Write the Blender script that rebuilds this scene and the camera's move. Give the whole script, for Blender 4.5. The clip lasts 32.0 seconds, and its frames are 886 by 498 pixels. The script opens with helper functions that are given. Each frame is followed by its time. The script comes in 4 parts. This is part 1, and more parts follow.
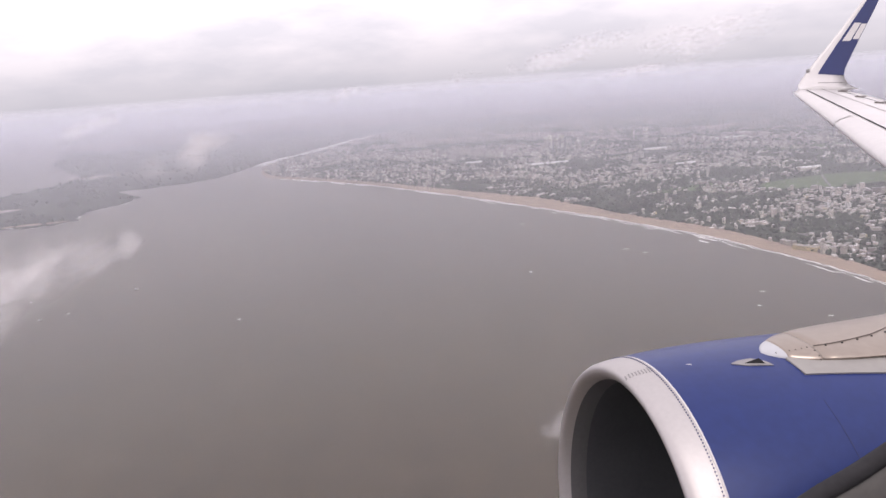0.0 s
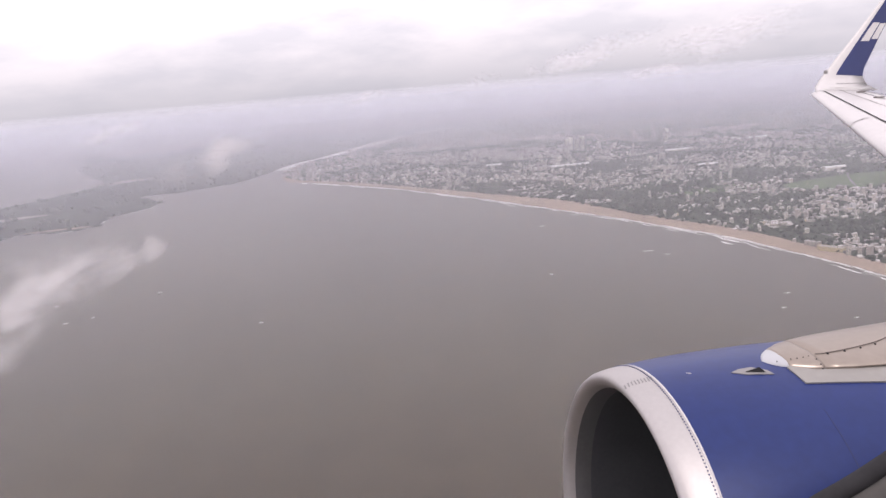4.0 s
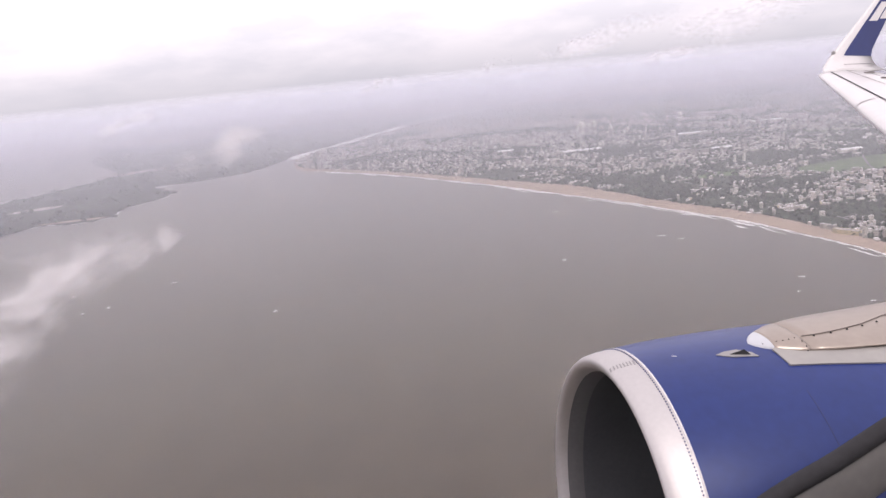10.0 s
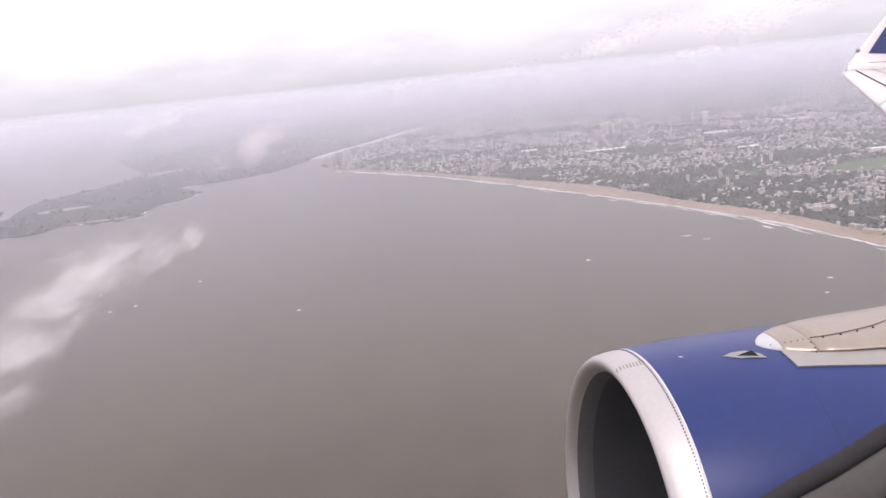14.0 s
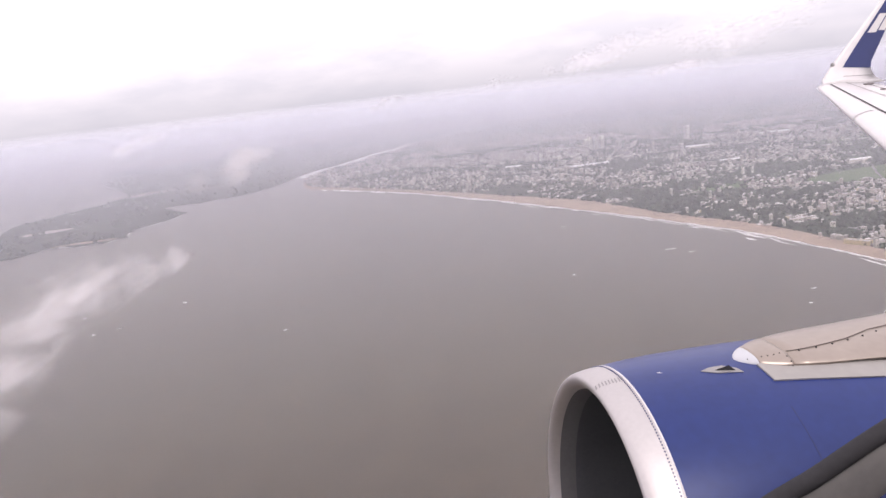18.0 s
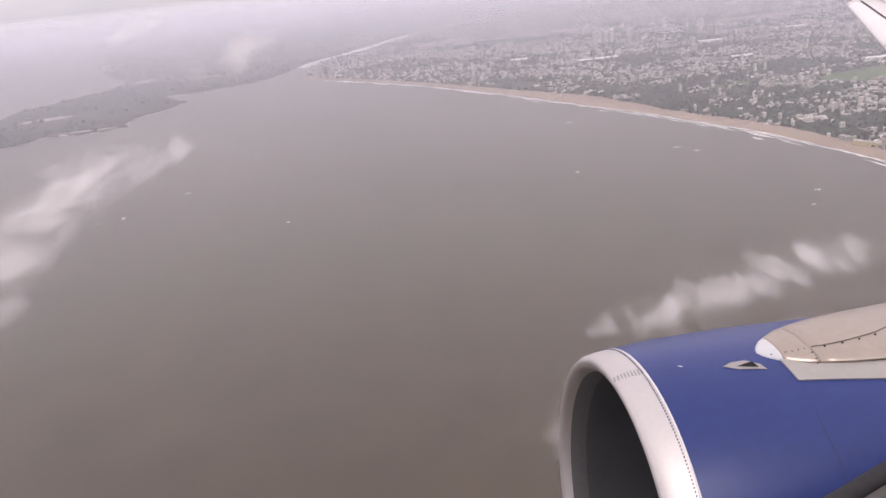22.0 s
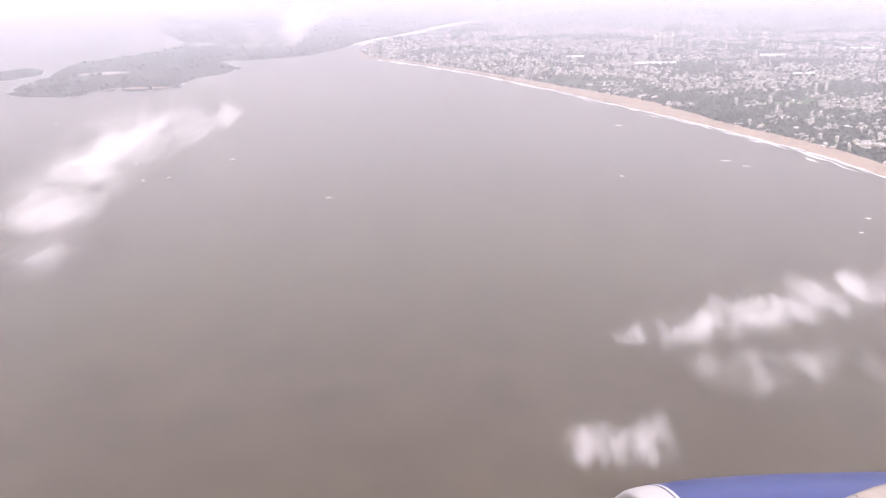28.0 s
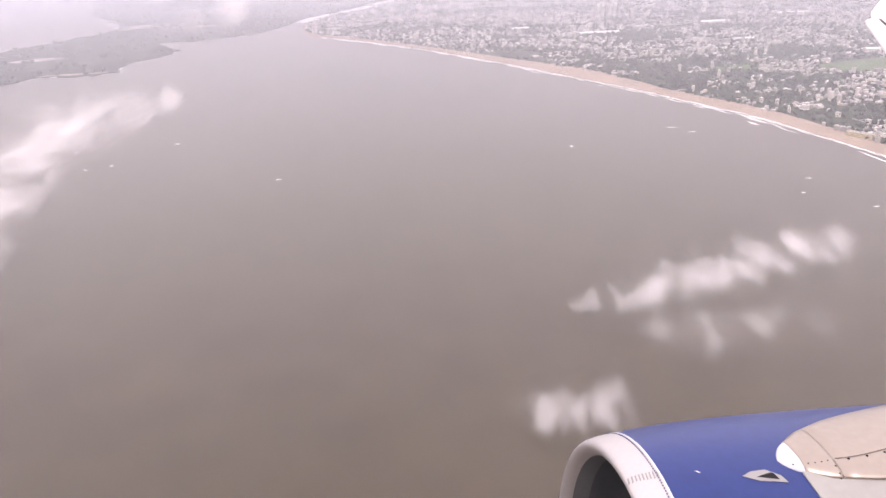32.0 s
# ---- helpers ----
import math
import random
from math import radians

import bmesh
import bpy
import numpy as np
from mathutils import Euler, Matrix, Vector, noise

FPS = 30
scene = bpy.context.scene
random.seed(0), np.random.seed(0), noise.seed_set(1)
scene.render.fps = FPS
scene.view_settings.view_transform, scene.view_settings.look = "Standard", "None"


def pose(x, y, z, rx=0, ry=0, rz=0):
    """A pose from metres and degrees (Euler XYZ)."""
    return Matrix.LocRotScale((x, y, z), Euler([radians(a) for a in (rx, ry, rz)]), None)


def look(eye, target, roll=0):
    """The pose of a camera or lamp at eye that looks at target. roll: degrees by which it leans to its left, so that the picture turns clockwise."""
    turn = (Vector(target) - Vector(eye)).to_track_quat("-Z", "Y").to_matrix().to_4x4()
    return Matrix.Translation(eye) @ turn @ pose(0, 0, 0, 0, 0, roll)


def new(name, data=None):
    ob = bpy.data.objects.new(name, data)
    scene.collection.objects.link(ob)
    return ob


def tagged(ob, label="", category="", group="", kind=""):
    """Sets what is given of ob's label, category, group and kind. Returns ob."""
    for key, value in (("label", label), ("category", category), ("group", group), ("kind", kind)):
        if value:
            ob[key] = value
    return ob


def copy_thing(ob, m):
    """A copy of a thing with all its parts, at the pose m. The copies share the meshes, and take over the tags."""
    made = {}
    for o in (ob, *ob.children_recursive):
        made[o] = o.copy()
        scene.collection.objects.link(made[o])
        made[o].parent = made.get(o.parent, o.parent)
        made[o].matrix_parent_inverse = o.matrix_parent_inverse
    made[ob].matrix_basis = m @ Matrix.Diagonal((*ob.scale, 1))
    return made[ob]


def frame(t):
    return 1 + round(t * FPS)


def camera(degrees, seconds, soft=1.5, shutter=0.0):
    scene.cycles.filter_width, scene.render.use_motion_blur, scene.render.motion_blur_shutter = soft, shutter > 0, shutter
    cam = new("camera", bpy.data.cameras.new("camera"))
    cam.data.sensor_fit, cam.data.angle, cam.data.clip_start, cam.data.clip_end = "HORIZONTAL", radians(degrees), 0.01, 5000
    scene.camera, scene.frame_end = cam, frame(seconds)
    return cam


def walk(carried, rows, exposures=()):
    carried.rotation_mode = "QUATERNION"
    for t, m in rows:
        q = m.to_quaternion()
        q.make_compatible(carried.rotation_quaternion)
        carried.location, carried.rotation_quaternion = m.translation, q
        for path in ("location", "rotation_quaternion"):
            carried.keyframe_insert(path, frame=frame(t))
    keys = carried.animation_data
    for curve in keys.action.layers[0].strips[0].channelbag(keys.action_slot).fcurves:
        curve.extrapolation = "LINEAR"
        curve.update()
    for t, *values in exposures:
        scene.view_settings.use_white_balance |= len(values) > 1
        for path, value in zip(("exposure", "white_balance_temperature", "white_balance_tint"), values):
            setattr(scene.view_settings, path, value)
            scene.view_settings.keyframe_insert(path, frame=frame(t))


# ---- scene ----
# One place: a hazy bay with a beach city, a creek and a headland, and over it the
# starboard engine, pylon and wing of an airliner. Sea level is z = 0.
cam = camera(60, 32.0, soft=1.5)
walk(cam, [
    (0, pose(-0.230, 0.035, 189.952, 77.243, 3.965, -1.457)),
    (0.5, pose(-0.215, 0.029, 189.958, 77.176, 3.937, -1.388)),
    (1, pose(-0.198, 0.020, 189.962, 77.284, 3.871, -1.314)),
    (1.5, pose(-0.185, 0.014, 189.964, 77.348, 4.046, -1.183)),
    (2, pose(-0.167, 0.009, 189.974, 77.119, 3.989, -0.245)),
    (2.5, pose(-0.150, 0.000, 189.973, 77.043, 4.129, 0.672)),
    (4.5, pose(-0.093, 0.015, 189.991, 77.785, 4.606, -0.277)),
    (5, pose(-0.082, 0.013, 189.986, 77.900, 4.326, -0.537)),
    (5.5, pose(-0.073, 0.015, 189.983, 77.546, 4.550, -0.255)),
    (6, pose(-0.060, 0.010, 189.986, 77.336, 4.412, -0.033)),
    (6.5, pose(-0.048, 0.003, 189.986, 77.191, 4.520, 0.220)),
    (7, pose(-0.032, -0.001, 189.986, 77.171, 4.514, 0.654)),
    (7.5, pose(-0.020, -0.004, 189.982, 76.986, 4.549, 0.693)),
    (8, pose(-0.006, -0.005, 189.981, 77.060, 4.862, 0.703)),
    (8.5, pose(0.015, -0.007, 189.985, 77.068, 5.043, 0.717)),
    (9, pose(0.030, -0.013, 189.983, 77.335, 5.236, 0.705)),
    (9.5, pose(0.042, -0.017, 189.978, 76.897, 5.312, 0.666)),
    (10, pose(0.049, -0.017, 189.975, 76.655, 5.365, 0.760)),
    (10.5, pose(0.060, -0.016, 189.974, 76.640, 5.387, 1.106)),
    (11, pose(0.072, -0.015, 189.975, 76.767, 4.884, 1.435)),
    (11.5, pose(0.086, -0.021, 189.977, 76.748, 5.186, 1.539)),
    (12, pose(0.099, -0.028, 189.974, 76.747, 5.068, 1.894)),
    (12.5, pose(0.109, -0.032, 189.976, 76.659, 5.227, 2.011)),
    (13, pose(0.122, -0.037, 189.982, 76.784, 5.521, 2.225)),
    (13.5, pose(0.131, -0.042, 189.976, 76.803, 5.544, 2.405)),
    (15.5, pose(0.181, -0.058, 189.983, 76.792, 6.050, 2.579)),
    (16, pose(0.188, -0.056, 189.989, 77.211, 5.852, 2.425)),
    (16.5, pose(0.190, -0.055, 189.981, 77.288, 5.851, 2.509)),
    (17, pose(0.193, -0.051, 189.984, 77.365, 6.453, 1.649)),
    (17.5, pose(0.192, -0.053, 189.985, 77.956, 6.658, 1.181)),
    (18, pose(0.193, -0.052, 189.991, 77.933, 6.325, 1.243)),
    (18.5, pose(0.186, -0.047, 189.995, 77.803, 6.212, 1.396)),
    (19, pose(0.188, -0.026, 190.032, 77.306, 6.082, 1.672)),
    (19.5, pose(0.187, 0.006, 190.084, 76.380, 6.078, 1.682)),
    (20, pose(0.180, 0.056, 190.160, 75.056, 6.056, 1.464)),
    (20.5, pose(0.171, 0.112, 190.234, 73.562, 5.911, 1.520)),
    (21, pose(0.163, 0.167, 190.312, 72.106, 5.675, 1.545)),
    (21.5, pose(0.152, 0.219, 190.383, 71.083, 5.729, 1.655)),
    (22, pose(0.144, 0.263, 190.445, 70.116, 5.459, 1.673)),
    (22.5, pose(0.126, 0.314, 190.498, 69.443, 5.386, 1.154)),
    (23, pose(0.115, 0.351, 190.550, 69.147, 4.623, 0.242)),
    (23.5, pose(0.104, 0.385, 190.603, 69.179, 5.165, -0.546)),
    (24, pose(0.087, 0.411, 190.651, 72.258, 7.065, 0.642)),
    (24.5, pose(0.078, 0.439, 190.691, 73.972, 6.539, 1.549)),
    (26.5, pose(0.034, 0.636, 190.891, 70.208, 4.899, 1.595)),
    (27, pose(0.023, 0.700, 190.953, 70.938, 4.892, 2.986)),
    (27.5, pose(0.013, 0.750, 190.999, 68.973, 1.055, 5.025)),
    (28, pose(0.006, 0.777, 191.022, 69.470, 0.844, 6.163)),
    (28.5, pose(0.004, 0.779, 191.025, 75.466, 8.004, 3.131)),
    (29, pose(0.004, 0.766, 191.014, 74.465, 7.172, 3.313)),
    (29.5, pose(0.007, 0.740, 190.991, 67.930, 3.748, 0.550)),
    (30, pose(0.009, 0.716, 190.968, 69.198, 3.792, 0.858)),
    (30.5, pose(0.009, 0.710, 190.954, 67.365, 2.550, 1.026)),
    (31, pose(0.003, 0.705, 190.943, 66.985, 2.201, 1.666)),
    (31.5, pose(0.004, 0.708, 190.945, 67.107, 2.035, 2.466)),
    (32, pose(0.009, 0.717, 190.959, 67.614, 2.035, 2.042)),
], exposures=[(0, -0.08, 6600, 16), (9, 0.02, 6600, 16), (13.5, 0.16, 6600, 16), (19, 0.12, 6620, 17), (20.5, 0.10, 6680, 17), (22, 0.02, 6750, 18), (24.5, 0.03, 6750, 18), (27, 0.16, 6680, 18),
                (27.6, 0.45, 6580, 18), (28, 0.76, 6550, 18), (29, 0.42, 6600, 18), (29.6, 0.42, 6700, 19), (32, 0.60, 6780, 20)])

H = 190.0                                   # height of the flight line over the sea
AIR = pose(0, 0, H, -2.739, 2.623, 9.76)   # airliner axes: x aft, y outboard, z up


# ---------------------------------------------------------------- light
def build_world():
    w = bpy.data.worlds.new("overcast_sky")
    scene.world = w
    w.use_nodes = True
    nt = w.node_tree
    nt.nodes.clear()
    N, L = nt.nodes.new, nt.links.new
    out, bg = N("ShaderNodeOutputWorld"), N("ShaderNodeBackground")
    sky = N("ShaderNodeTexSky")
    sky.sky_type, sky.sun_disc = "NISHITA", False
    sky.sun_elevation, sky.sun_rotation = radians(48), radians(200)
    sky.air_density, sky.dust_density = 1.2, 6.0
    tc, sep = N("ShaderNodeTexCoord"), N("ShaderNodeSeparateXYZ")
    L(tc.outputs["Generated"], sep.inputs[0])
    mp = N("ShaderNodeMapping")
    mp.inputs["Scale"].default_value = (3.4, 3.4, 11.0)
    mp.inputs["Location"].default_value = (0.4, 0.1, 0.0)
    L(tc.outputs["Generated"], mp.inputs[0])
    nz = N("ShaderNodeTexNoise")
    nz.inputs["Scale"].default_value, nz.inputs["Detail"].default_value = 1.6, 7
    nz.inputs["Roughness"].default_value = 0.55
    L(mp.outputs[0], nz.inputs[0])
    # cloud deck: grey hollows and white tops
    r1 = N("ShaderNodeValToRGB")
    r1.color_ramp.elements[0].position, r1.color_ramp.elements[0].color = 0.36, (11.2, 11.0, 11.9, 1)
    r1.color_ramp.elements[1].position, r1.color_ramp.elements[1].color = 0.57, (14.6, 13.9, 14.5, 1)
    L(nz.outputs[0], r1.inputs[0])
    # the haze low over the horizon
    r2 = N("ShaderNodeMapRange")
    r2.interpolation_type = "SMOOTHSTEP"
    r2.inputs[1].default_value, r2.inputs[2].default_value = -0.045, 0.115
    L(sep.outputs[2], r2.inputs[0])
    hz = N("ShaderNodeMix")
    hz.data_type = "RGBA"
    hz.inputs[6].default_value = (6.3, 6.3, 6.95, 1)
    L(r2.outputs[0], hz.inputs[0])
    L(r1.outputs[0], hz.inputs[7])
    mx = N("ShaderNodeMix")
    mx.data_type = "RGBA"
    mx.inputs[0].default_value = 0.9
    L(sky.outputs[0], mx.inputs[6])
    L(hz.outputs[2], mx.inputs[7])
    L(mx.outputs[2], bg.inputs[0])
    bg.inputs[1].default_value = 0.1
    L(bg.outputs[0], out.inputs[0])


build_world()
scene.cycles.transparent_max_bounces = 110
sun = new("sun", bpy.data.lights.new("sun", "SUN"))
sun.data.energy, sun.data.angle, sun.data.color = 1.1, radians(14), (1.0, 0.96, 0.92)
sun.matrix_world = look((120, -420, 700), (0, 0, 0))


# ---------------------------------------------------------------- materials
def material(name, base, rough=0.6, metal=0.0, scale=1.0, vary=0.12, fine=8.0, bump=0.0, island=0.0, random_ob=0.0,
             space="Object", alpha=1.0, spec=0.5):
    """A surface with blotches at one scale, grain at a finer one and, where given, a shift per piece."""
    m = bpy.data.materials.new(name)
    m.use_nodes = True
    nt = m.node_tree
    N, L = nt.nodes.new, nt.links.new
    b = nt.nodes["Principled BSDF"]
    tc = N("ShaderNodeTexCoord")
    co = tc.outputs["Object"]
    if space == "World":
        co = N("ShaderNodeNewGeometry").outputs["Position"]
    n1, n2 = N("ShaderNodeTexNoise"), N("ShaderNodeTexNoise")
    n1.inputs["Scale"].default_value, n1.inputs["Detail"].default_value = scale, 4
    n2.inputs["Scale"].default_value, n2.inputs["Detail"].default_value = scale * fine, 5
    L(co, n1.inputs[0])
    L(co, n2.inputs[0])
    add = N("ShaderNodeMath")
    add.operation = "ADD"
    L(n1.outputs[0], add.inputs[0])
    L(n2.outputs[0], add.inputs[1])
    v = N("ShaderNodeMapRange")
    v.inputs[1].default_value, v.inputs[2].default_value = 0.6, 1.4
    v.inputs[3].default_value, v.inputs[4].default_value = 1 - vary, 1 + vary
    L(add.outputs[0], v.inputs[0])
    value = v.outputs[0]
    for amount, node, socket in ((island, "ShaderNodeNewGeometry", "Random Per Island"), (random_ob, "ShaderNodeObjectInfo", "Random")):
        if amount:
            r, k, mul = N(node), N("ShaderNodeMapRange"), N("ShaderNodeMath")
            k.inputs[3].default_value, k.inputs[4].default_value = 1 - amount, 1 + amount * 0.8
            mul.operation = "MULTIPLY"
            L(r.outputs[socket], k.inputs[0])
            L(k.outputs[0], mul.inputs[0])
            L(value, mul.inputs[1])
            value = mul.outputs[0]
    hsv = N("ShaderNodeHueSaturation")
    hsv.inputs["Color"].default_value = (*base, 1)
    L(value, hsv.inputs["Value"])
    L(hsv.outputs[0], b.inputs["Base Color"])
    b.inputs["Roughness"].default_value, b.inputs["Metallic"].default_value = rough, metal
    b.inputs["Specular IOR Level"].default_value = spec
    if bump:
        bp = N("ShaderNodeBump")
        bp.inputs["Strength"].default_value, bp.inputs["Distance"].default_value = bump, 0.02
        L(n2.outputs[0], bp.inputs["Height"])
        L(bp.outputs[0], b.inputs["Normal"])
    return m


def sea_material():
    m = material("sea_water", (0.058, 0.045, 0.030), 0.33, scale=0.003, vary=0.22, fine=9, space="World", spec=0.5)
    nt = m.node_tree
    N, L = nt.nodes.new, nt.links.new
    b = nt.nodes["Principled BSDF"]
    b.inputs["IOR"].default_value = 1.33
    return m


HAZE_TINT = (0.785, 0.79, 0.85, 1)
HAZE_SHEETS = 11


def haze_material():
    """Aerial haze painted on translucent sheets, denser the further out over the bay."""
    m = bpy.data.materials.new("haze")
    m.use_nodes = True
    nt = m.node_tree
    nt.nodes.clear()
    N, L = nt.nodes.new, nt.links.new
    out, mix, tr, df = N("ShaderNodeOutputMaterial"), N("ShaderNodeMixShader"), N("ShaderNodeBsdfTransparent"), N("ShaderNodeBsdfDiffuse")
    tl, both = N("ShaderNodeBsdfTranslucent"), N("ShaderNodeMixShader")
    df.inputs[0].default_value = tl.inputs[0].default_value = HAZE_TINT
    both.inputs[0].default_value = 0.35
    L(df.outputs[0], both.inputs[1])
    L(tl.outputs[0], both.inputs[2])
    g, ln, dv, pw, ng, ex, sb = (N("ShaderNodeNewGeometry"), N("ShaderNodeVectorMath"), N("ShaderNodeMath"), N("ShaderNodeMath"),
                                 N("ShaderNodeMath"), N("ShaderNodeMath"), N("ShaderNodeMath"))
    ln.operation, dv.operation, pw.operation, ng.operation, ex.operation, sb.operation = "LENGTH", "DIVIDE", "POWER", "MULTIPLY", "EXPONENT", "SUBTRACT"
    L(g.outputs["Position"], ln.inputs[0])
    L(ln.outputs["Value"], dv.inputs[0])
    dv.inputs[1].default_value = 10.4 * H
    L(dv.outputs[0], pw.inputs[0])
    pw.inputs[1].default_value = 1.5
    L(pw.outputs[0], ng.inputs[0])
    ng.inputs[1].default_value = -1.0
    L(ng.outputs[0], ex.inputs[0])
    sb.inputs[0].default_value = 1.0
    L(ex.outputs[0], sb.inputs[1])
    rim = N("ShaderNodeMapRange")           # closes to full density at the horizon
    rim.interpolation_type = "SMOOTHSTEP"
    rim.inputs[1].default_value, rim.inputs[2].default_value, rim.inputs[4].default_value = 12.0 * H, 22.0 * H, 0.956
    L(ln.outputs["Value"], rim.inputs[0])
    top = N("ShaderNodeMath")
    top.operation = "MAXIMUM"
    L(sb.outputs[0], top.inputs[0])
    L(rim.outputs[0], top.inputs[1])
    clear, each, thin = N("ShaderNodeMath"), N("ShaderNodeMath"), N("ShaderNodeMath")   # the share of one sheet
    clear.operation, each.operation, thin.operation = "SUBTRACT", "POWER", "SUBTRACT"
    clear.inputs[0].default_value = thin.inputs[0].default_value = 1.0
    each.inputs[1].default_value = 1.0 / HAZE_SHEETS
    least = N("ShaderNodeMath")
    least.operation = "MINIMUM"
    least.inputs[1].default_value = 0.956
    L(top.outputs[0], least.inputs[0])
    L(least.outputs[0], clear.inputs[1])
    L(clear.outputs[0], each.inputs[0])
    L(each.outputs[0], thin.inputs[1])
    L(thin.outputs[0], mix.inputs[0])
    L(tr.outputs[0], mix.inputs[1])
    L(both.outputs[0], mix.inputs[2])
    L(mix.outputs[0], out.inputs[0])
    return m


SEA = sea_material()
HAZE = haze_material()
LAND = material("wooded_ground", (0.045, 0.055, 0.038), 0.95, scale=0.012, vary=0.35, fine=10, space="World", spec=0.1)
HEAD = material("headland_scrub", (0.042, 0.050, 0.038), 0.95, scale=0.006, vary=0.6, fine=8, space="World", spec=0.1)
GRASS = material("airfield_grass", (0.085, 0.125, 0.055), 0.95, scale=0.05, vary=0.2, fine=8, space="World", spec=0.1)
SAND = material("beach_sand", (0.31, 0.24, 0.19), 0.9, scale=0.03, vary=0.16, fine=12, space="World", spec=0.2)
FOAM = material("surf_foam", (0.80, 0.78, 0.76), 0.8, scale=0.4, vary=0.15, fine=6, space="World")
# pale base colour carries the sky's reflection on the creek
CREEK = material("creek_sky_reflection", (0.50, 0.47, 0.46), 0.34, scale=0.01, vary=0.15, fine=8, space="World")
MUD = material("tidal_mud", (0.26, 0.22, 0.20), 0.8, scale=0.03, vary=0.2, fine=8, space="World")
CREAM = material("city_walls", (0.34, 0.30, 0.27), 0.85, scale=0.1, vary=0.12, fine=8, island=0.45, space="World")
LEAF = material("tree_crowns", (0.045, 0.056, 0.037), 0.9, scale=0.3, vary=0.3, fine=6, island=0.45, space="World", spec=0.15)
WALL = material("rendered_wall", (0.50, 0.46, 0.40), 0.85, scale=0.3, vary=0.12, fine=8, random_ob=0.3)
YELLOW = material("yellow_wall", (0.52, 0.42, 0.24), 0.85, scale=0.3, vary=0.12, fine=8)
ROOF = material("concrete_roof", (0.55, 0.53, 0.50), 0.85, scale=0.3, vary=0.2, fine=8, random_ob=0.35)
WHITE_ROOF = material("white_sheet_roof", (0.80, 0.79, 0.77), 0.6, scale=0.2, vary=0.06)
GLASS = material("window_glass", (0.06, 0.07, 0.08), 0.2, scale=0.5, vary=0.2)
BLUE = material("blue_paint", (0.017, 0.033, 0.150), 0.36, scale=1.2, vary=0.14, fine=14, bump=0.02, spec=0.35)
SEAM = material("seam_blue", (0.022, 0.030, 0.105), 0.6, scale=2, vary=0.1)
NAVY = material("navy_paint", (0.020, 0.030, 0.125), 0.35, scale=1.2, vary=0.08)
LIP = material("bare_aluminium_lip", (0.54, 0.515, 0.51), 0.50, metal=0.75, scale=2.0, vary=0.05, fine=20, bump=0.02)
CAP = material("nose_cap_paint", (0.50, 0.51, 0.54), 0.5, scale=2, vary=0.06)
SILVER = material("pylon_grey_paint", (0.39, 0.335, 0.29), 0.36, metal=0.9, scale=1.5, vary=0.08, fine=12, bump=0.02)
SKIRT = material("skirt_plate_paint", (0.31, 0.295, 0.28), 0.45, scale=2, vary=0.08)
PALE = material("pale_grey_plate", (0.27, 0.26, 0.26), 0.5, scale=2, vary=0.08)
WHITE = material("white_paint", (0.64, 0.62, 0.62), 0.4, scale=1.0, vary=0.06, fine=10)
# throat and lining greys step darker inward, shade put into their colour
THROAT = material("shaded_inlet_edge", (0.13, 0.128, 0.13), 0.55, scale=3, vary=0.12, fine=12)
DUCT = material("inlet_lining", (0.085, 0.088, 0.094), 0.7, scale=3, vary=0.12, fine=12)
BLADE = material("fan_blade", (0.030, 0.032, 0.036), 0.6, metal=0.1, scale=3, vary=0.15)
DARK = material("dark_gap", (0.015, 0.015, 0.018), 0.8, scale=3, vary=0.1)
STEEL = material("fastener_steel", (0.22, 0.20, 0.19), 0.5, metal=0.5, scale=5, vary=0.1)
HULL_PAINT = material("fuselage_paint", (0.55, 0.54, 0.54), 0.4, scale=0.6, vary=0.06, fine=10)
HULL = material("boat_paint", (0.72, 0.71, 0.70), 0.5, scale=0.5, vary=0.1)


# ---------------------------------------------------------------- mesh helpers
def mesh_of(bm, name, mat, smooth=False):
    me = bpy.data.meshes.new(name)
    if smooth:
        for f in bm.faces:
            f.smooth = True
    bm.to_mesh(me)
    bm.free()
    me.materials.append(mat)
    return me


def part(name, bm, mat, parent, label="", smooth=False):
    ob = new(name, mesh_of(bm, name, mat, smooth))
    ob.parent = parent
    return tagged(ob, label)


def piece(name, me, parent, m=None, label=""):
    ob = new(name, me)
    ob.parent = parent
    if m is not None:
        ob.matrix_basis = m
    return tagged(ob, label)


def data_mesh(name, verts, faces, mat, smooth=False):
    me = bpy.data.meshes.new(name)
    me.from_pydata([tuple(map(float, v)) for v in verts], [], [tuple(map(int, f)) for f in faces])
    me.materials.append(mat)
    if smooth:
        me.polygons.foreach_set("use_smooth", [True] * len(me.polygons))
    me.update()
    return me


def box(bm, x0, x1, y0, y1, z0, z1):
    v = [bm.verts.new(p) for p in ((x0, y0, z0), (x1, y0, z0), (x1, y1, z0), (x0, y1, z0), (x0, y0, z1), (x1, y0, z1), (x1, y1, z1), (x0, y1, z1))]
    for q in ((3, 2, 1, 0), (4, 5, 6, 7), (0, 1, 5, 4), (1, 2, 6, 5), (2, 3, 7, 6), (3, 0, 4, 7)):
        bm.faces.new([v[i] for i in q])
    return bm


def loft(bm, rings, closed=True, caps=True):
    """Skin over rings of points."""
    vs = [[bm.verts.new(p) for p in r] for r in rings]
    n = len(vs[0])
    for a, b in zip(vs, vs[1:]):
        for i in range(n if closed else n - 1):
            j = (i + 1) % n
            bm.faces.new((a[i], a[j], b[j], b[i]))
    if caps and closed:
        bm.faces.new(vs[0][::-1])
        bm.faces.new(vs[-1])
    return bm


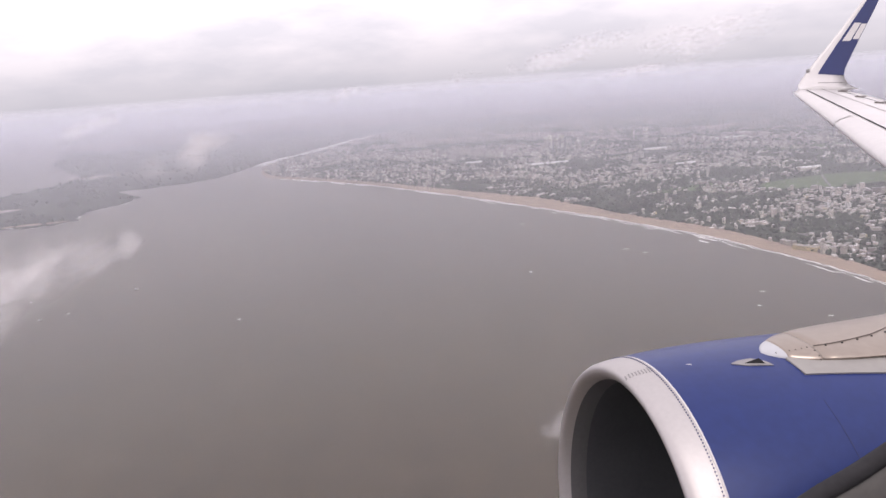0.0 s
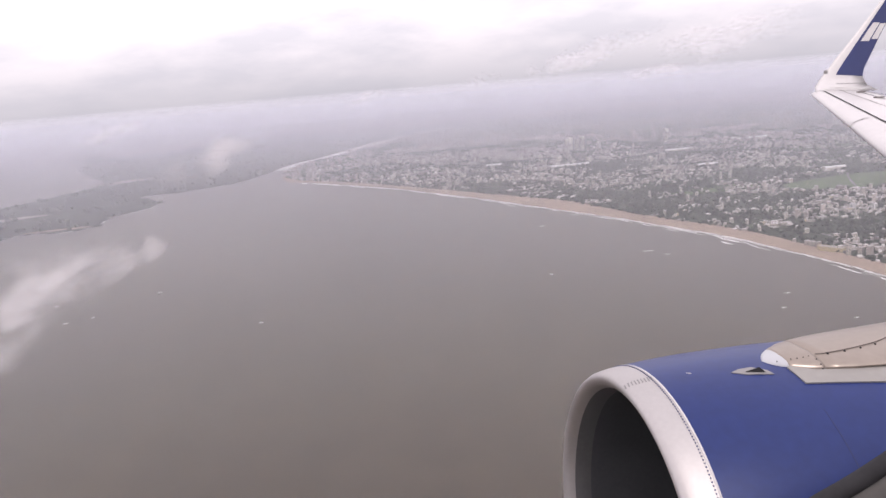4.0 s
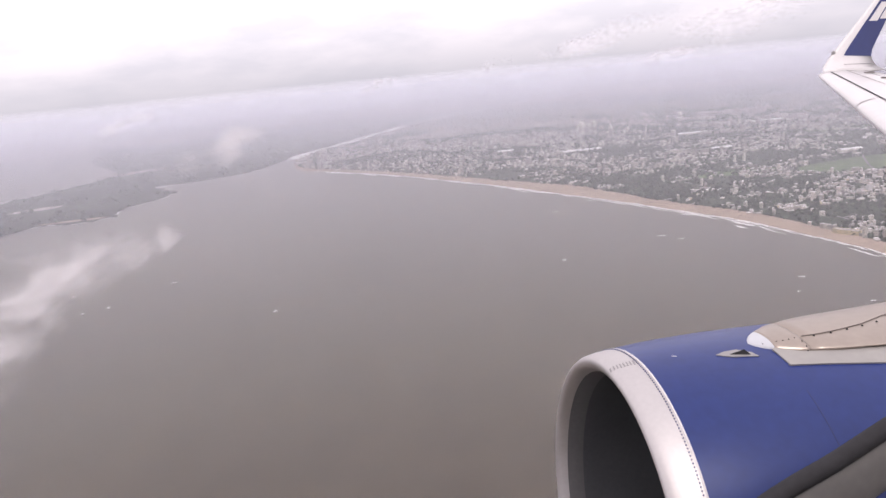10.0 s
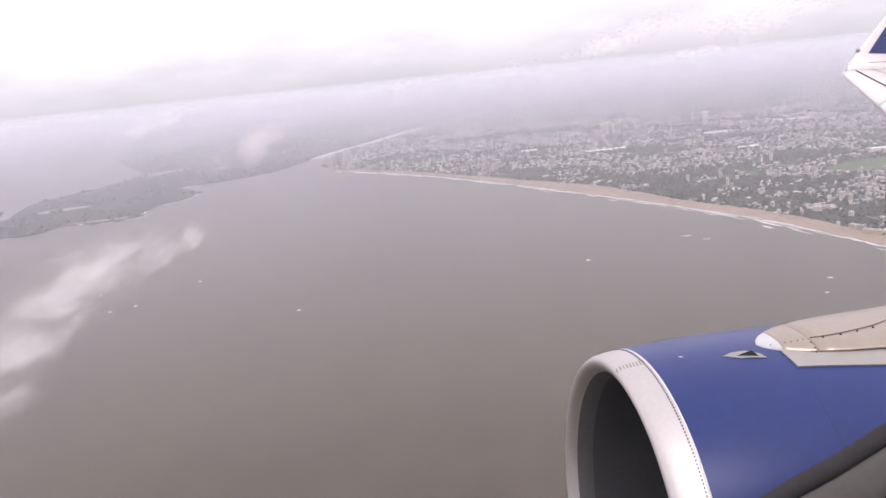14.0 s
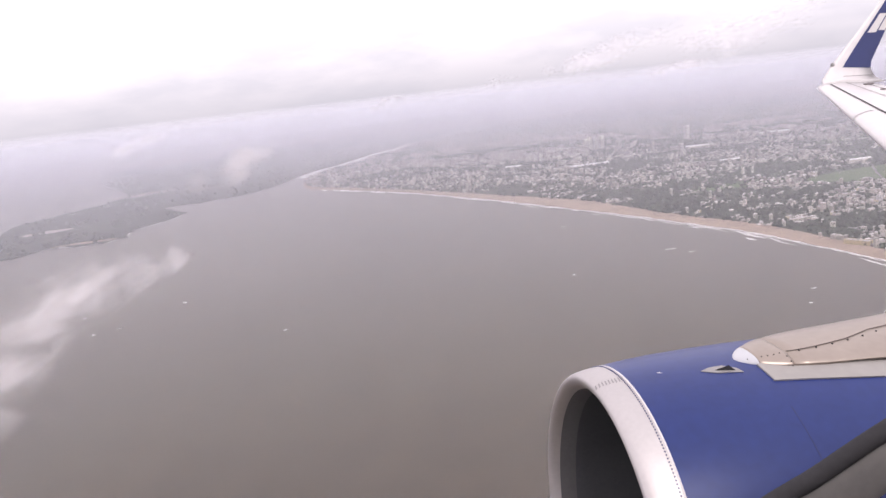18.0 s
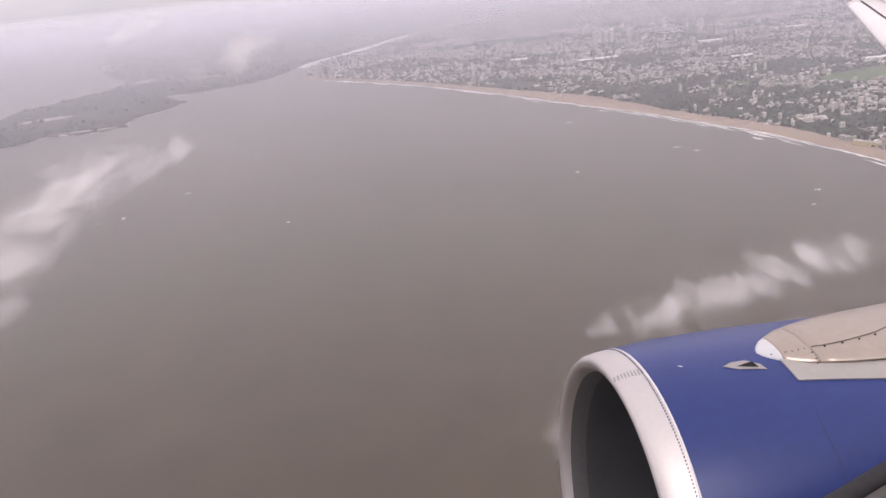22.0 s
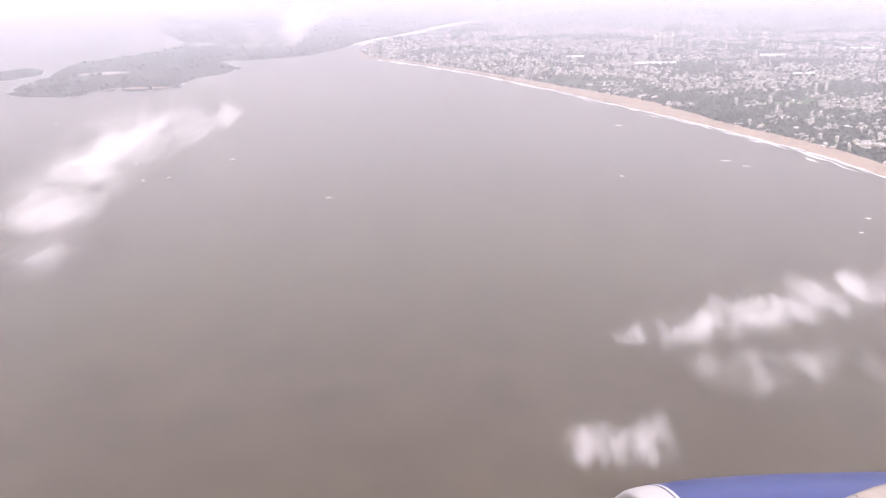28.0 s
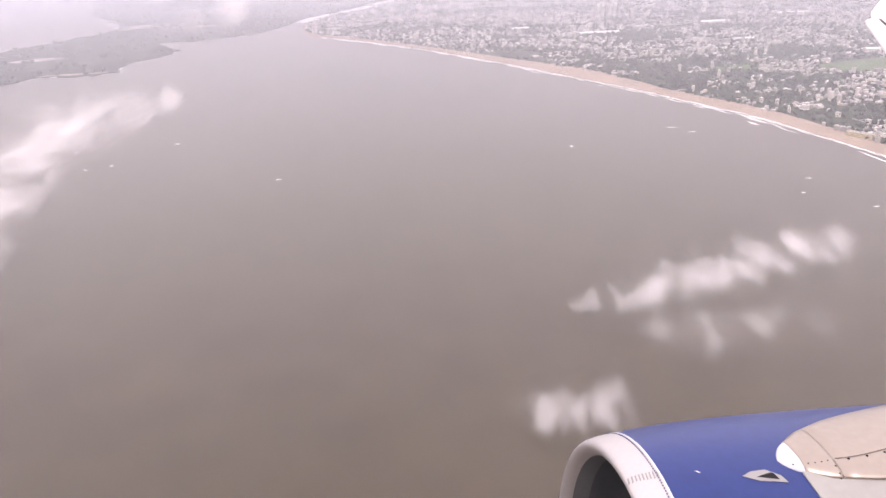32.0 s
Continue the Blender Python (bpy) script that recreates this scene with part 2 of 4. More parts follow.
def smooth_line(points, n, wobble=0.0, seed=0):
    """A Catmull-Rom line through plan points, with n steps a span and a small natural wobble."""
    p = np.array(points, float)
    p = np.vstack([2 * p[0] - p[1], p, 2 * p[-1] - p[-2]])
    out = []
    for i in range(1, len(p) - 2):
        for k in range(n):
            t = k / n
            q = 0.5 * (2 * p[i] + (p[i + 1] - p[i - 1]) * t + (2 * p[i - 1] - 5 * p[i] + 4 * p[i + 1] - p[i + 2]) * t * t
                       + (3 * p[i] - p[i - 1] - 3 * p[i + 1] + p[i + 2]) * t ** 3)
            out.append(q)
    out.append(p[-2])
    out = np.array(out)
    if wobble:
        for i in range(1, len(out) - 1):
            out[i] += [wobble * noise.noise((i * 0.37, seed, s)) for s in (0.0, 9.0)]
    return out


def sheet(name, outline, z, mat):
    """A flat sheet of ground with a skirt that goes below the water."""
    bm = bmesh.new()
    top = [bm.verts.new((x, y, z)) for x, y in outline]
    low = [bm.verts.new((x, y, -1.5)) for x, y in outline]
    n = len(top)
    es = [bm.edges.new((top[i], top[(i + 1) % n])) for i in range(n)]
    bmesh.ops.triangle_fill(bm, edges=es, use_beauty=False)
    for f in bm.faces:
        f.normal_update()
        if f.normal.z < 0:
            f.normal_flip()
    for i in range(n):
        bm.faces.new((top[i], low[i], low[(i + 1) % n], top[(i + 1) % n]))
    return new(name, mesh_of(bm, name, mat))


# ---------------------------------------------------------------- sea, land, beach (plan in units of H)
bm = bmesh.new()
bmesh.ops.create_circle(bm, cap_ends=True, segments=288, radius=4940)
tagged(new("sea", mesh_of(bm, "sea", SEA)), "murky grey-brown sea water of a shallow bay", "sea", kind="structure")

WATERLINE = [(-1.79, 11.6), (-1.5, 10.1), (-0.87, 9.35), (-0.14, 8.45), (0.45, 7.55), (0.93, 6.76), (1.31, 6.06), (1.63, 5.5), (1.87, 5.0),
             (2.08, 4.57), (2.22, 4.13), (2.33, 3.73), (2.40, 3.4), (2.47, 2.9), (2.52, 2.3), (2.55, 1.2), (2.55, 0.0), (2.55, -3.0)]
WOODLINE = [(-1.74, 11.75), (-1.5, 10.4), (-0.88, 9.62), (-0.14, 8.75), (0.46, 7.93), (0.98, 7.22), (1.42, 6.66), (1.61, 6.40), (1.74, 5.92),
            (1.97, 5.3), (2.2, 4.88), (2.36, 4.44), (2.46, 3.98), (2.52, 3.7), (2.60, 3.1), (2.66, 2.3), (2.68, 1.2), (2.68, 0.0), (2.68, -3.0)]
EAST_BANK = [(4.6, 25.45), (3.3, 24.2), (2.05, 22.1), (1.12, 20.3), (0.4, 18.7), (-0.28, 16.95), (-0.78, 15.2), (-1.2, 13.7), (-1.6, 12.6), (-1.74, 11.75)]
WEST_BANK = [(-1.98, 11.95), (-1.9, 12.6), (-1.52, 13.8), (-1.12, 15.4), (-0.66, 17.13), (0.0, 18.9), (0.68, 20.5), (1.55, 22.3), (2.7, 24.4), (4.1, 25.5)]
HEADLAND = [(-4.6, 25.3), (-5.2, 23.0), (-6.2, 20.2), (-7.0, 17.0), (-6.0, 14.6), (-5.0, 12.9), (-4.65, 11.67), (-4.85, 10.4), (-5.05, 9.4), (-4.7, 8.3),
            (-4.5, 7.4), (-4.2, 6.9), (-3.68, 6.85), (-3.5, 7.2), (-3.13, 7.14), (-2.86, 7.38), (-2.96, 7.9), (-2.72, 8.6), (-3.0, 9.3), (-3.3, 9.75),
            (-2.9, 9.85), (-2.48, 10.2), (-2.19, 10.6), (-2.05, 11.3), (-1.98, 11.95)]
OFF = np.array([-0.28, 0.0])
SWING, DIP = radians(2.1), radians(0.75)


def plan(points):
    """Plan lengths in flight heights to metres, swung a little west and drawn in by the dip below the horizon."""
    p = np.asarray(points, float) + OFF
    r = np.linalg.norm(p, axis=-1)
    k = 1 / np.tan(np.arctan(1 / r) + DIP) / r * H
    return np.stack([(p[..., 0] * math.cos(SWING) - p[..., 1] * math.sin(SWING)) * k, (p[..., 0] * math.sin(SWING) + p[..., 1] * math.cos(SWING)) * k], -1)


def unplan(x, y):
    r = np.hypot(x, y) / H
    k = 1 / np.tan(np.maximum(np.arctan(1 / r) - DIP, 0.01)) / r / H
    return (x * math.cos(SWING) + y * math.sin(SWING)) * k - OFF[0], (-x * math.sin(SWING) + y * math.cos(SWING)) * k - OFF[1]


water = plan(smooth_line(WATERLINE, 14, 0.012, 3))
wood = plan(smooth_line(WOODLINE, 12, 0.03, 5))


def even(line, n=230):
    d = np.r_[0, np.cumsum(np.linalg.norm(np.diff(line, axis=0), axis=1))]
    s = np.linspace(0, d[-1], n)
    return np.c_[np.interp(s, d, line[:, 0]), np.interp(s, d, line[:, 1])]


wood = even(water) + 0.68 * (even(wood) - even(water))
ebank = plan(smooth_line(EAST_BANK, 8, 0.05, 7))
wbank = plan(smooth_line(WEST_BANK, 8, 0.05, 9))
head = plan(smooth_line(HEADLAND, 10, 0.12, 11))
far_e = np.array([(14, -3), (25.9, 1), (24.7, 7.8), (21.2, 14.9), (16.6, 19.9), (12.0, 23.0), (8.0, 24.7)]) * H
mainland = np.vstack([ebank, wood[1:], far_e])
tagged(sheet("mainland", mainland, 1.2, LAND), "dark wooded coastal plain under the city", "ground", kind="structure")
headland = np.vstack([wbank, np.array([(2.0, 25.85), (0, 25.9), (-3.0, 25.75)]) * H, head[:-1]])
tagged(sheet("headland", headland, 1.4, HEAD), "dark scrub-covered headland across the creek", "ground", kind="structure")
creek = np.vstack([ebank, wbank])
tagged(sheet("creek", creek, 0.35, CREEK), "tidal creek winding inland, painted pale like reflected sky", "creek", kind="structure")
isle = plan(smooth_line([(-5.62, 8.47), (-5.35, 8.15), (-5.05, 7.98), (-4.92, 8.3), (-5.05, 8.8), (-5.5, 9.15), (-5.62, 8.47)], 8, 0.04, 13))
tagged(sheet("islet", isle[:-1], 1.0, HEAD), "low dark rocky islet off the headland", "islet", kind="structure")
spit = plan(smooth_line([(-6.6, 16.4), (-8.2, 19.6), (-9.4, 21.6), (-9.0, 22.5), (-7.6, 20.4), (-6.5, 18.4), (-6.6, 16.4)], 6, 0.06, 15))
tagged(sheet("far_spit", spit[:-1], 1.0, HEAD), "long low spit of land far off", "spit", kind="structure")


def beach():
    """Sand from the waterline up to the trees."""
    n = 230
    a, b = even(water), even(wood)
    vs, fs = [], []
    for i in range(n):
        for k, (u, z) in enumerate(((-0.12, -0.5), (0.0, 0.05), (0.35, 0.55), (0.75, 1.0), (1.12, 1.35))):
            q = a[i] + (b[i] - a[i]) * u
            vs.append((q[0], q[1], z))
    for i in range(n - 1):
        for k in range(4):
            p = i * 5 + k
            fs.append((p, p + 1, p + 6, p + 5))
    me = data_mesh("beach", vs, fs, SAND, True)
    bm = bmesh.new()
    bm.from_mesh(me)
    bmesh.ops.recalc_face_normals(bm, faces=bm.faces)
    if sum(f.normal.z for f in bm.faces) < 0:
        bmesh.ops.reverse_faces(bm, faces=bm.faces)
    bm.to_mesh(me)
    bm.free()
    return tagged(new("beach", me), "long curved beach of wet orange-brown sand", "beach", kind="structure")


beach()

# painted haze over the bay: translucent sheets that part and rise towards the horizon, so that it fades softly
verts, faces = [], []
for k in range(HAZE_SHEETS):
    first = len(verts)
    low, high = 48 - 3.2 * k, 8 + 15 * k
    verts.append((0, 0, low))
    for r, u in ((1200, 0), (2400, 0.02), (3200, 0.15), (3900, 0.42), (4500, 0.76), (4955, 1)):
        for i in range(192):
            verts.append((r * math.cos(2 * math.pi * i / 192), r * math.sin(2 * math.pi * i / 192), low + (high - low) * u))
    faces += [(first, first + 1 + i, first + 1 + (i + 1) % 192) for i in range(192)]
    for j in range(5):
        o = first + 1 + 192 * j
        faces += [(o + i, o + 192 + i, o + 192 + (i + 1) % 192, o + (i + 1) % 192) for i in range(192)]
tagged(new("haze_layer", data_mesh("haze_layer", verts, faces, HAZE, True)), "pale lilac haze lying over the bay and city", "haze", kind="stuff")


# ---------------------------------------------------------------- airliner
plane = new("passenger_airplane")
plane.matrix_world = AIR
tagged(plane, "airliner with blue engine, silver pylon and white upturned wingtip", "airplane")
CX, CY, CZ = 1.521, 3.995, -2.581           # centre of the inlet
OUTER = [(0.0, 1.045), (0.012, 1.063), (0.04, 1.080), (0.10, 1.094), (0.18, 1.105), (0.34, 1.124), (0.5, 1.138), (0.75, 1.150), (1.0, 1.157), (1.5, 1.162),
         (2.2, 1.155), (2.6, 1.13), (3.0, 1.09), (3.4, 1.02), (3.6, 0.98)]
INNER = [(0.0, 1.045), (0.008, 1.022), (0.03, 0.998), (0.08, 0.975), (0.16, 0.960), (0.26, 0.955)]
SEG = 128


def outer_r(dx):
    return float(np.interp(dx, [p[0] for p in OUTER], [p[1] for p in OUTER]))


def on_nacelle(dx, ang, lift=0.0):
    """A point on the nacelle: metres behind the lip, degrees round from the inboard side over the top."""
    r, a = outer_r(dx) + lift, radians(ang)
    return Vector((CX + dx, CY - r * math.cos(a), CZ + r * math.sin(a)))


def lathe(profile, seg=SEG):
    bm = bmesh.new()
    rings = [[(CX + x, CY - r * math.cos(2 * math.pi * i / seg), CZ + r * math.sin(2 * math.pi * i / seg)) for i in range(seg)] for x, r in profile]
    loft(bm, rings, True, False)
    bmesh.ops.recalc_face_normals(bm, faces=bm.faces)
    return bm


def patch(outline, lift=0.004, thick=0.004):
    """A thin plate that hugs the nacelle; outline in (dx, degrees)."""
    bm = bmesh.new()
    n = len(outline)
    c = np.mean(np.array(outline), axis=0)
    top = [bm.verts.new(on_nacelle(x, a, lift + thick)) for x, a in outline]
    low = [bm.verts.new(on_nacelle(x, a, lift - 0.01)) for x, a in outline]
    mid = bm.verts.new(on_nacelle(c[0], c[1], lift + thick))
    for i in range(n):
        j = (i + 1) % n
        bm.faces.new((top[i], top[j], mid))
        bm.faces.new((low[i], low[j], top[j], top[i]))
    bmesh.ops.recalc_face_normals(bm, faces=bm.faces)
    return bm


def ribbon(path, half, lift=0.004, steps=10):
    """A narrow strip along (dx, degrees) points."""
    bm = bmesh.new()
    pts = []
    for (x0, a0), (x1, a1) in zip(path, path[1:]):
        pts += [(x0 + (x1 - x0) * k / steps, a0 + (a1 - a0) * k / steps) for k in range(steps)]
    pts.append(path[-1])
    prev = None
    for i, (x, a) in enumerate(pts):
        x2, a2 = pts[min(i + 1, len(pts) - 1)]
        x1, a1 = pts[max(i - 1, 0)]
        t = (on_nacelle(x2, a2) - on_nacelle(x1, a1)).normalized()
        nrm = (on_nacelle(x, a, 1) - on_nacelle(x, a, 0)).normalized()
        s = t.cross(nrm).normalized() * half
        p = on_nacelle(x, a, lift)
        row = [bm.verts.new(p + s), bm.verts.new(p - s), bm.verts.new(p - s - nrm * 0.01), bm.verts.new(p + s - nrm * 0.01)]
        if prev:
            for k in range(4):
                bm.faces.new((prev[k], prev[(k + 1) % 4], row[(k + 1) % 4], row[k]))
        prev = row
    bmesh.ops.recalc_face_normals(bm, faces=bm.faces)
    return bm


def engine():
    cowl = part("fan_cowl", lathe([(x, r) for x, r in OUTER if x >= 0.18]), BLUE, plane, "glossy blue engine cowling with scuffs", True)
    lip = part("inlet_lip", lathe([(0.07, 0.979), (0.05, 0.987), (0.03, 0.998), (0.017, 1.009)] + INNER[1::-1] + [p for p in OUTER[1:] if p[0] <= 0.18]), LIP, plane, "bright bare aluminium inlet ring", True)
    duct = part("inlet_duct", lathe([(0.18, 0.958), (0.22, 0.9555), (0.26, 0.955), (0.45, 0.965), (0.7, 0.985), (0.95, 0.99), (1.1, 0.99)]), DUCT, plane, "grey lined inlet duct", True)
    part("inlet_throat", lathe([(0.07, 0.979), (0.10, 0.971), (0.14, 0.963), (0.18, 0.958)]), THROAT, plane, "inner edge of the inlet, greyed for shade", True)
    # near-black disc closes the duct; its colour gives the shade behind the blades
    fan = part("fan_disc", lathe([(1.1, 0.995), (1.12, 0.5), (1.13, 0.02)]), DARK, plane, "near-black disc painting the shade behind the fan")
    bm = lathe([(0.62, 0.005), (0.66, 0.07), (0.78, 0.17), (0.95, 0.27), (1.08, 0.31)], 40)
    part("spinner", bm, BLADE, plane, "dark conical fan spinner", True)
    # wide curved blades
    bm = bmesh.new()
    rings = []
    for k in range(9):
        u = k / 8
        r, tw, ch = 0.28 + 0.70 * u, radians(28 + 34 * u), 0.19 + 0.07 * math.sin(math.pi * u)
        sweep = 0.05 * math.sin(math.pi * u)
        ring = []
        for s, th in ((-0.5, 0.0), (-0.1, 0.010), (0.3, 0.012), (0.5, 0.0), (0.3, -0.006), (-0.1, -0.008)):
            ax, tg = ch * s * math.cos(tw) + th * math.sin(tw), ch * s * math.sin(tw) - th * math.cos(tw)
            ring.append((0.98 + ax + sweep, tg, r))
        rings.append(ring)
    loft(bm, rings)
    bmesh.ops.recalc_face_normals(bm, faces=bm.faces)
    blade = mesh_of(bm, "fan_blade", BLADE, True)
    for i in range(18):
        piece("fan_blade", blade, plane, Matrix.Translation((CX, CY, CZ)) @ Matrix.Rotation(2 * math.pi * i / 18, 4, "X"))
    # the seam between ring and cowling, and its row of fasteners
    part("lip_seam", ribbon([(0.181, 200), (0.181, 110), (0.181, 20), (0.181, -60)], 0.005, 0.003, 30), WHITE, cowl, "pale sealed seam")
    bm = bmesh.new()
    bmesh.ops.create_cone(bm, cap_ends=True, segments=6, radius1=0.0050, radius2=0.004, depth=0.006)
    rivet = mesh_of(bm, "rivet", NAVY)
    for i in range(170):
        a = 150 - i * 1.0
        p, nrm = on_nacelle(0.164, a, 0.001), (on_nacelle(0.164, a, 1) - on_nacelle(0.196, a, 0)).normalized()
        piece("rivet", rivet, lip, Matrix.Translation(p) @ nrm.to_track_quat("Z", "Y").to_matrix().to_4x4())
    # stencil of short bars over the ring
    for i in range(9):
        x = 0.012 + i * 0.019
        part("stencil_bar", patch([(x - 0.004, 85.6 - i * 0.1), (x + 0.004, 85.8 - i * 0.1), (x + 0.010, 87.9), (x + 0.002, 87.8)], 0.001, 0.001), PALE, lip)
    # scoop with its pale plate
    part("scoop_plate", patch([(0.585, 80.9), (0.64, 82.1), (0.72, 82.2), (0.785, 79.6), (0.80, 77.2), (0.74, 77.9), (0.66, 78.7)], 0.002, 0.003), PALE, cowl, "pale plate round the scoop")
    bm = bmesh.new()
    q = [on_nacelle(0.655, 80.0, 0.006), on_nacelle(0.765, 78.4, 0.006), on_nacelle(0.735, 80.9, 0.008), on_nacelle(0.735, 79.6, 0.030)]
    v = [bm.verts.new(p) for p in q]
    for f in ((0, 1, 3), (1, 2, 3), (2, 0, 3), (0, 2, 1)):
        bm.faces.new([v[i] for i in f])
    bmesh.ops.recalc_face_normals(bm, faces=bm.faces)
    part("scoop", bm, DARK, cowl, "small black triangular air scoop")
    part("cowl_joint", ribbon([(0.90, 62), (0.905, 40), (0.91, 10), (0.91, -40)], 0.0022, 0.0008, 12), SEAM, cowl, "fine joint between cowl panels")
    part("paint_chip", patch([(0.362, 85.2), (0.378, 84.9), (0.386, 84.2), (0.374, 84.5)], 0.001, 0.001), WHITE, cowl, "pale paint chip")
    # exhaust
    part("exhaust_nozzle", lathe([(3.6, 0.98), (3.6, 0.96), (3.0, 0.93)]), STEEL, plane, "dark metal exhaust edge", True)
    part("core_nozzle", lathe([(2.9, 0.66), (3.7, 0.62), (4.3, 0.48), (4.7, 0.40), (4.68, 0.37), (4.0, 0.36)]), STEEL, plane, "heat-stained core exhaust", True)


engine()


def pylon():
    xs = [2.345, 2.357, 2.38, 2.41, 2.445, 2.565, 2.80, 3.0, 3.23, 3.6, 4.0, 4.6, 5.4]
    zt = [-1.432, -1.424, -1.416, -1.408, -1.400, -1.388, -1.380, -1.374, -1.366, -1.340, -1.295, -1.17, -1.13]
    hw = [0.004, 0.038, 0.070, 0.100, 0.122, 0.20, 0.30, 0.36, 0.41, 0.45, 0.46, 0.45, 0.43]
    cy = [-0.10, -0.10, -0.095, -0.09, -0.085, -0.07, -0.04, -0.02, 0, 0, 0, 0, 0]
    def section(x):
        z, w, mid, r = np.interp(x, xs, zt), np.interp(x, xs, hw), np.interp(x, xs, cy), outer_r(x - CX)
        rise = max(0.003, z - CZ - math.sqrt(r * r - mid * mid))
        ring = []
        for k in range(25):                 # a blunt hood that follows the round of the cowling
            a = math.pi * k / 24
            c, s = math.cos(a), max(0.0, math.sin(a))
            tuck = 1 - 0.30 * min(1.0, max(0.0, (x - 2.5) / 0.5)) * (1 - s) ** 2
            y = mid - w * tuck * (abs(c) ** 0.64) * (1 if c > 0 else -1)
            ring.append((x, CY + y, CZ + math.sqrt(r * r - y * y) - 0.012 * (1 - s) + rise * s ** 0.44))
        return ring
    def body(x0, x1, n):
        bm = bmesh.new()
        loft(bm, [section(x0 + (x1 - x0) * k / n) for k in range(n + 1)])
        bmesh.ops.recalc_face_normals(bm, faces=bm.faces)
        return bm
    cap = part("pylon_nose", body(2.345, 2.445, 20), CAP, plane, "white rounded nose cap of the pylon", True)
    fair = part("pylon_fairing", body(2.448, 2.618, 10), SILVER, plane, "silver-grey pylon fairing", True)
    rear = part("pylon_body", body(2.622, 5.4, 34), SILVER, plane, "silver-grey engine pylon under the wing", True)
    part("pylon_skirt", patch([(0.905, 79.5), (0.915, 71.4), (1.1, 70.2), (1.41, 68.0), (1.8, 65.8), (2.3, 64.2), (2.3, 77), (1.6, 77), (1.25, 79), (0.98, 81)], 0.004, 0.006), SKIRT, plane, "pale grey skirt plate where pylon meets cowling")
    bm = bmesh.new()
    bmesh.ops.create_icosphere(bm, subdivisions=1, radius=0.0075)
    bolt = mesh_of(bm, "bolt", DARK)

    def side(x, k):
        ring, i = section(x), int(k)
        return Vector(ring[i]).lerp(Vector(ring[i + 1]), k - i)
    for i in range(14):
        x = 2.70 + i * 0.11
        piece("bolt", bolt, rear, Matrix.Translation(side(x, float(np.interp(x, [2.66, 3.22, 4.2], [9.3, 11.2, 12.0])))))
    for k in (1.2, 4.5, 7.5):
        piece("bolt", bolt, fair, Matrix.Translation(side(2.605, k)) @ Matrix.Scale(0.7, 4))
    for i in range(4):
        piece("bolt", bolt, fair, Matrix.Translation(side(2.475 + 0.036 * i, 8.0 + 0.4 * i)) @ Matrix.Scale(0.6, 4))
    for x in (2.66, 2.71, 2.80):
        piece("bolt", bolt, rear, Matrix.Translation(side(x, 0.8)) @ Matrix.Scale(0.7, 4))
    piece("bolt", bolt, cap, Matrix.Translation(side(2.40, 7.0)) @ Matrix.Scale(0.6, 4))
    # seams: raised thin strips
    def seam(points):
        bm = bmesh.new()
        prev = None
        for p in points:
            nrm = Vector((0, p.y - CY, p.z + 1.6)).normalized()
            row = [bm.verts.new(p + nrm * 0.002 + Vector((0, 0, 0.004))), bm.verts.new(p + nrm * 0.002 - Vector((0, 0, 0.004)))]
            if prev:
                bm.faces.new((prev[0], prev[1], row[1], row[0]))
            prev = row
        return bm
    part("pylon_seam", seam([side(2.625 + 0.06 * i, float(np.interp(2.625 + 0.06 * i, [2.66, 3.22, 4.2], [9.6, 11.6, 12.4]))) for i in range(30)]), STEEL, rear, "dark seam line")


pylon()


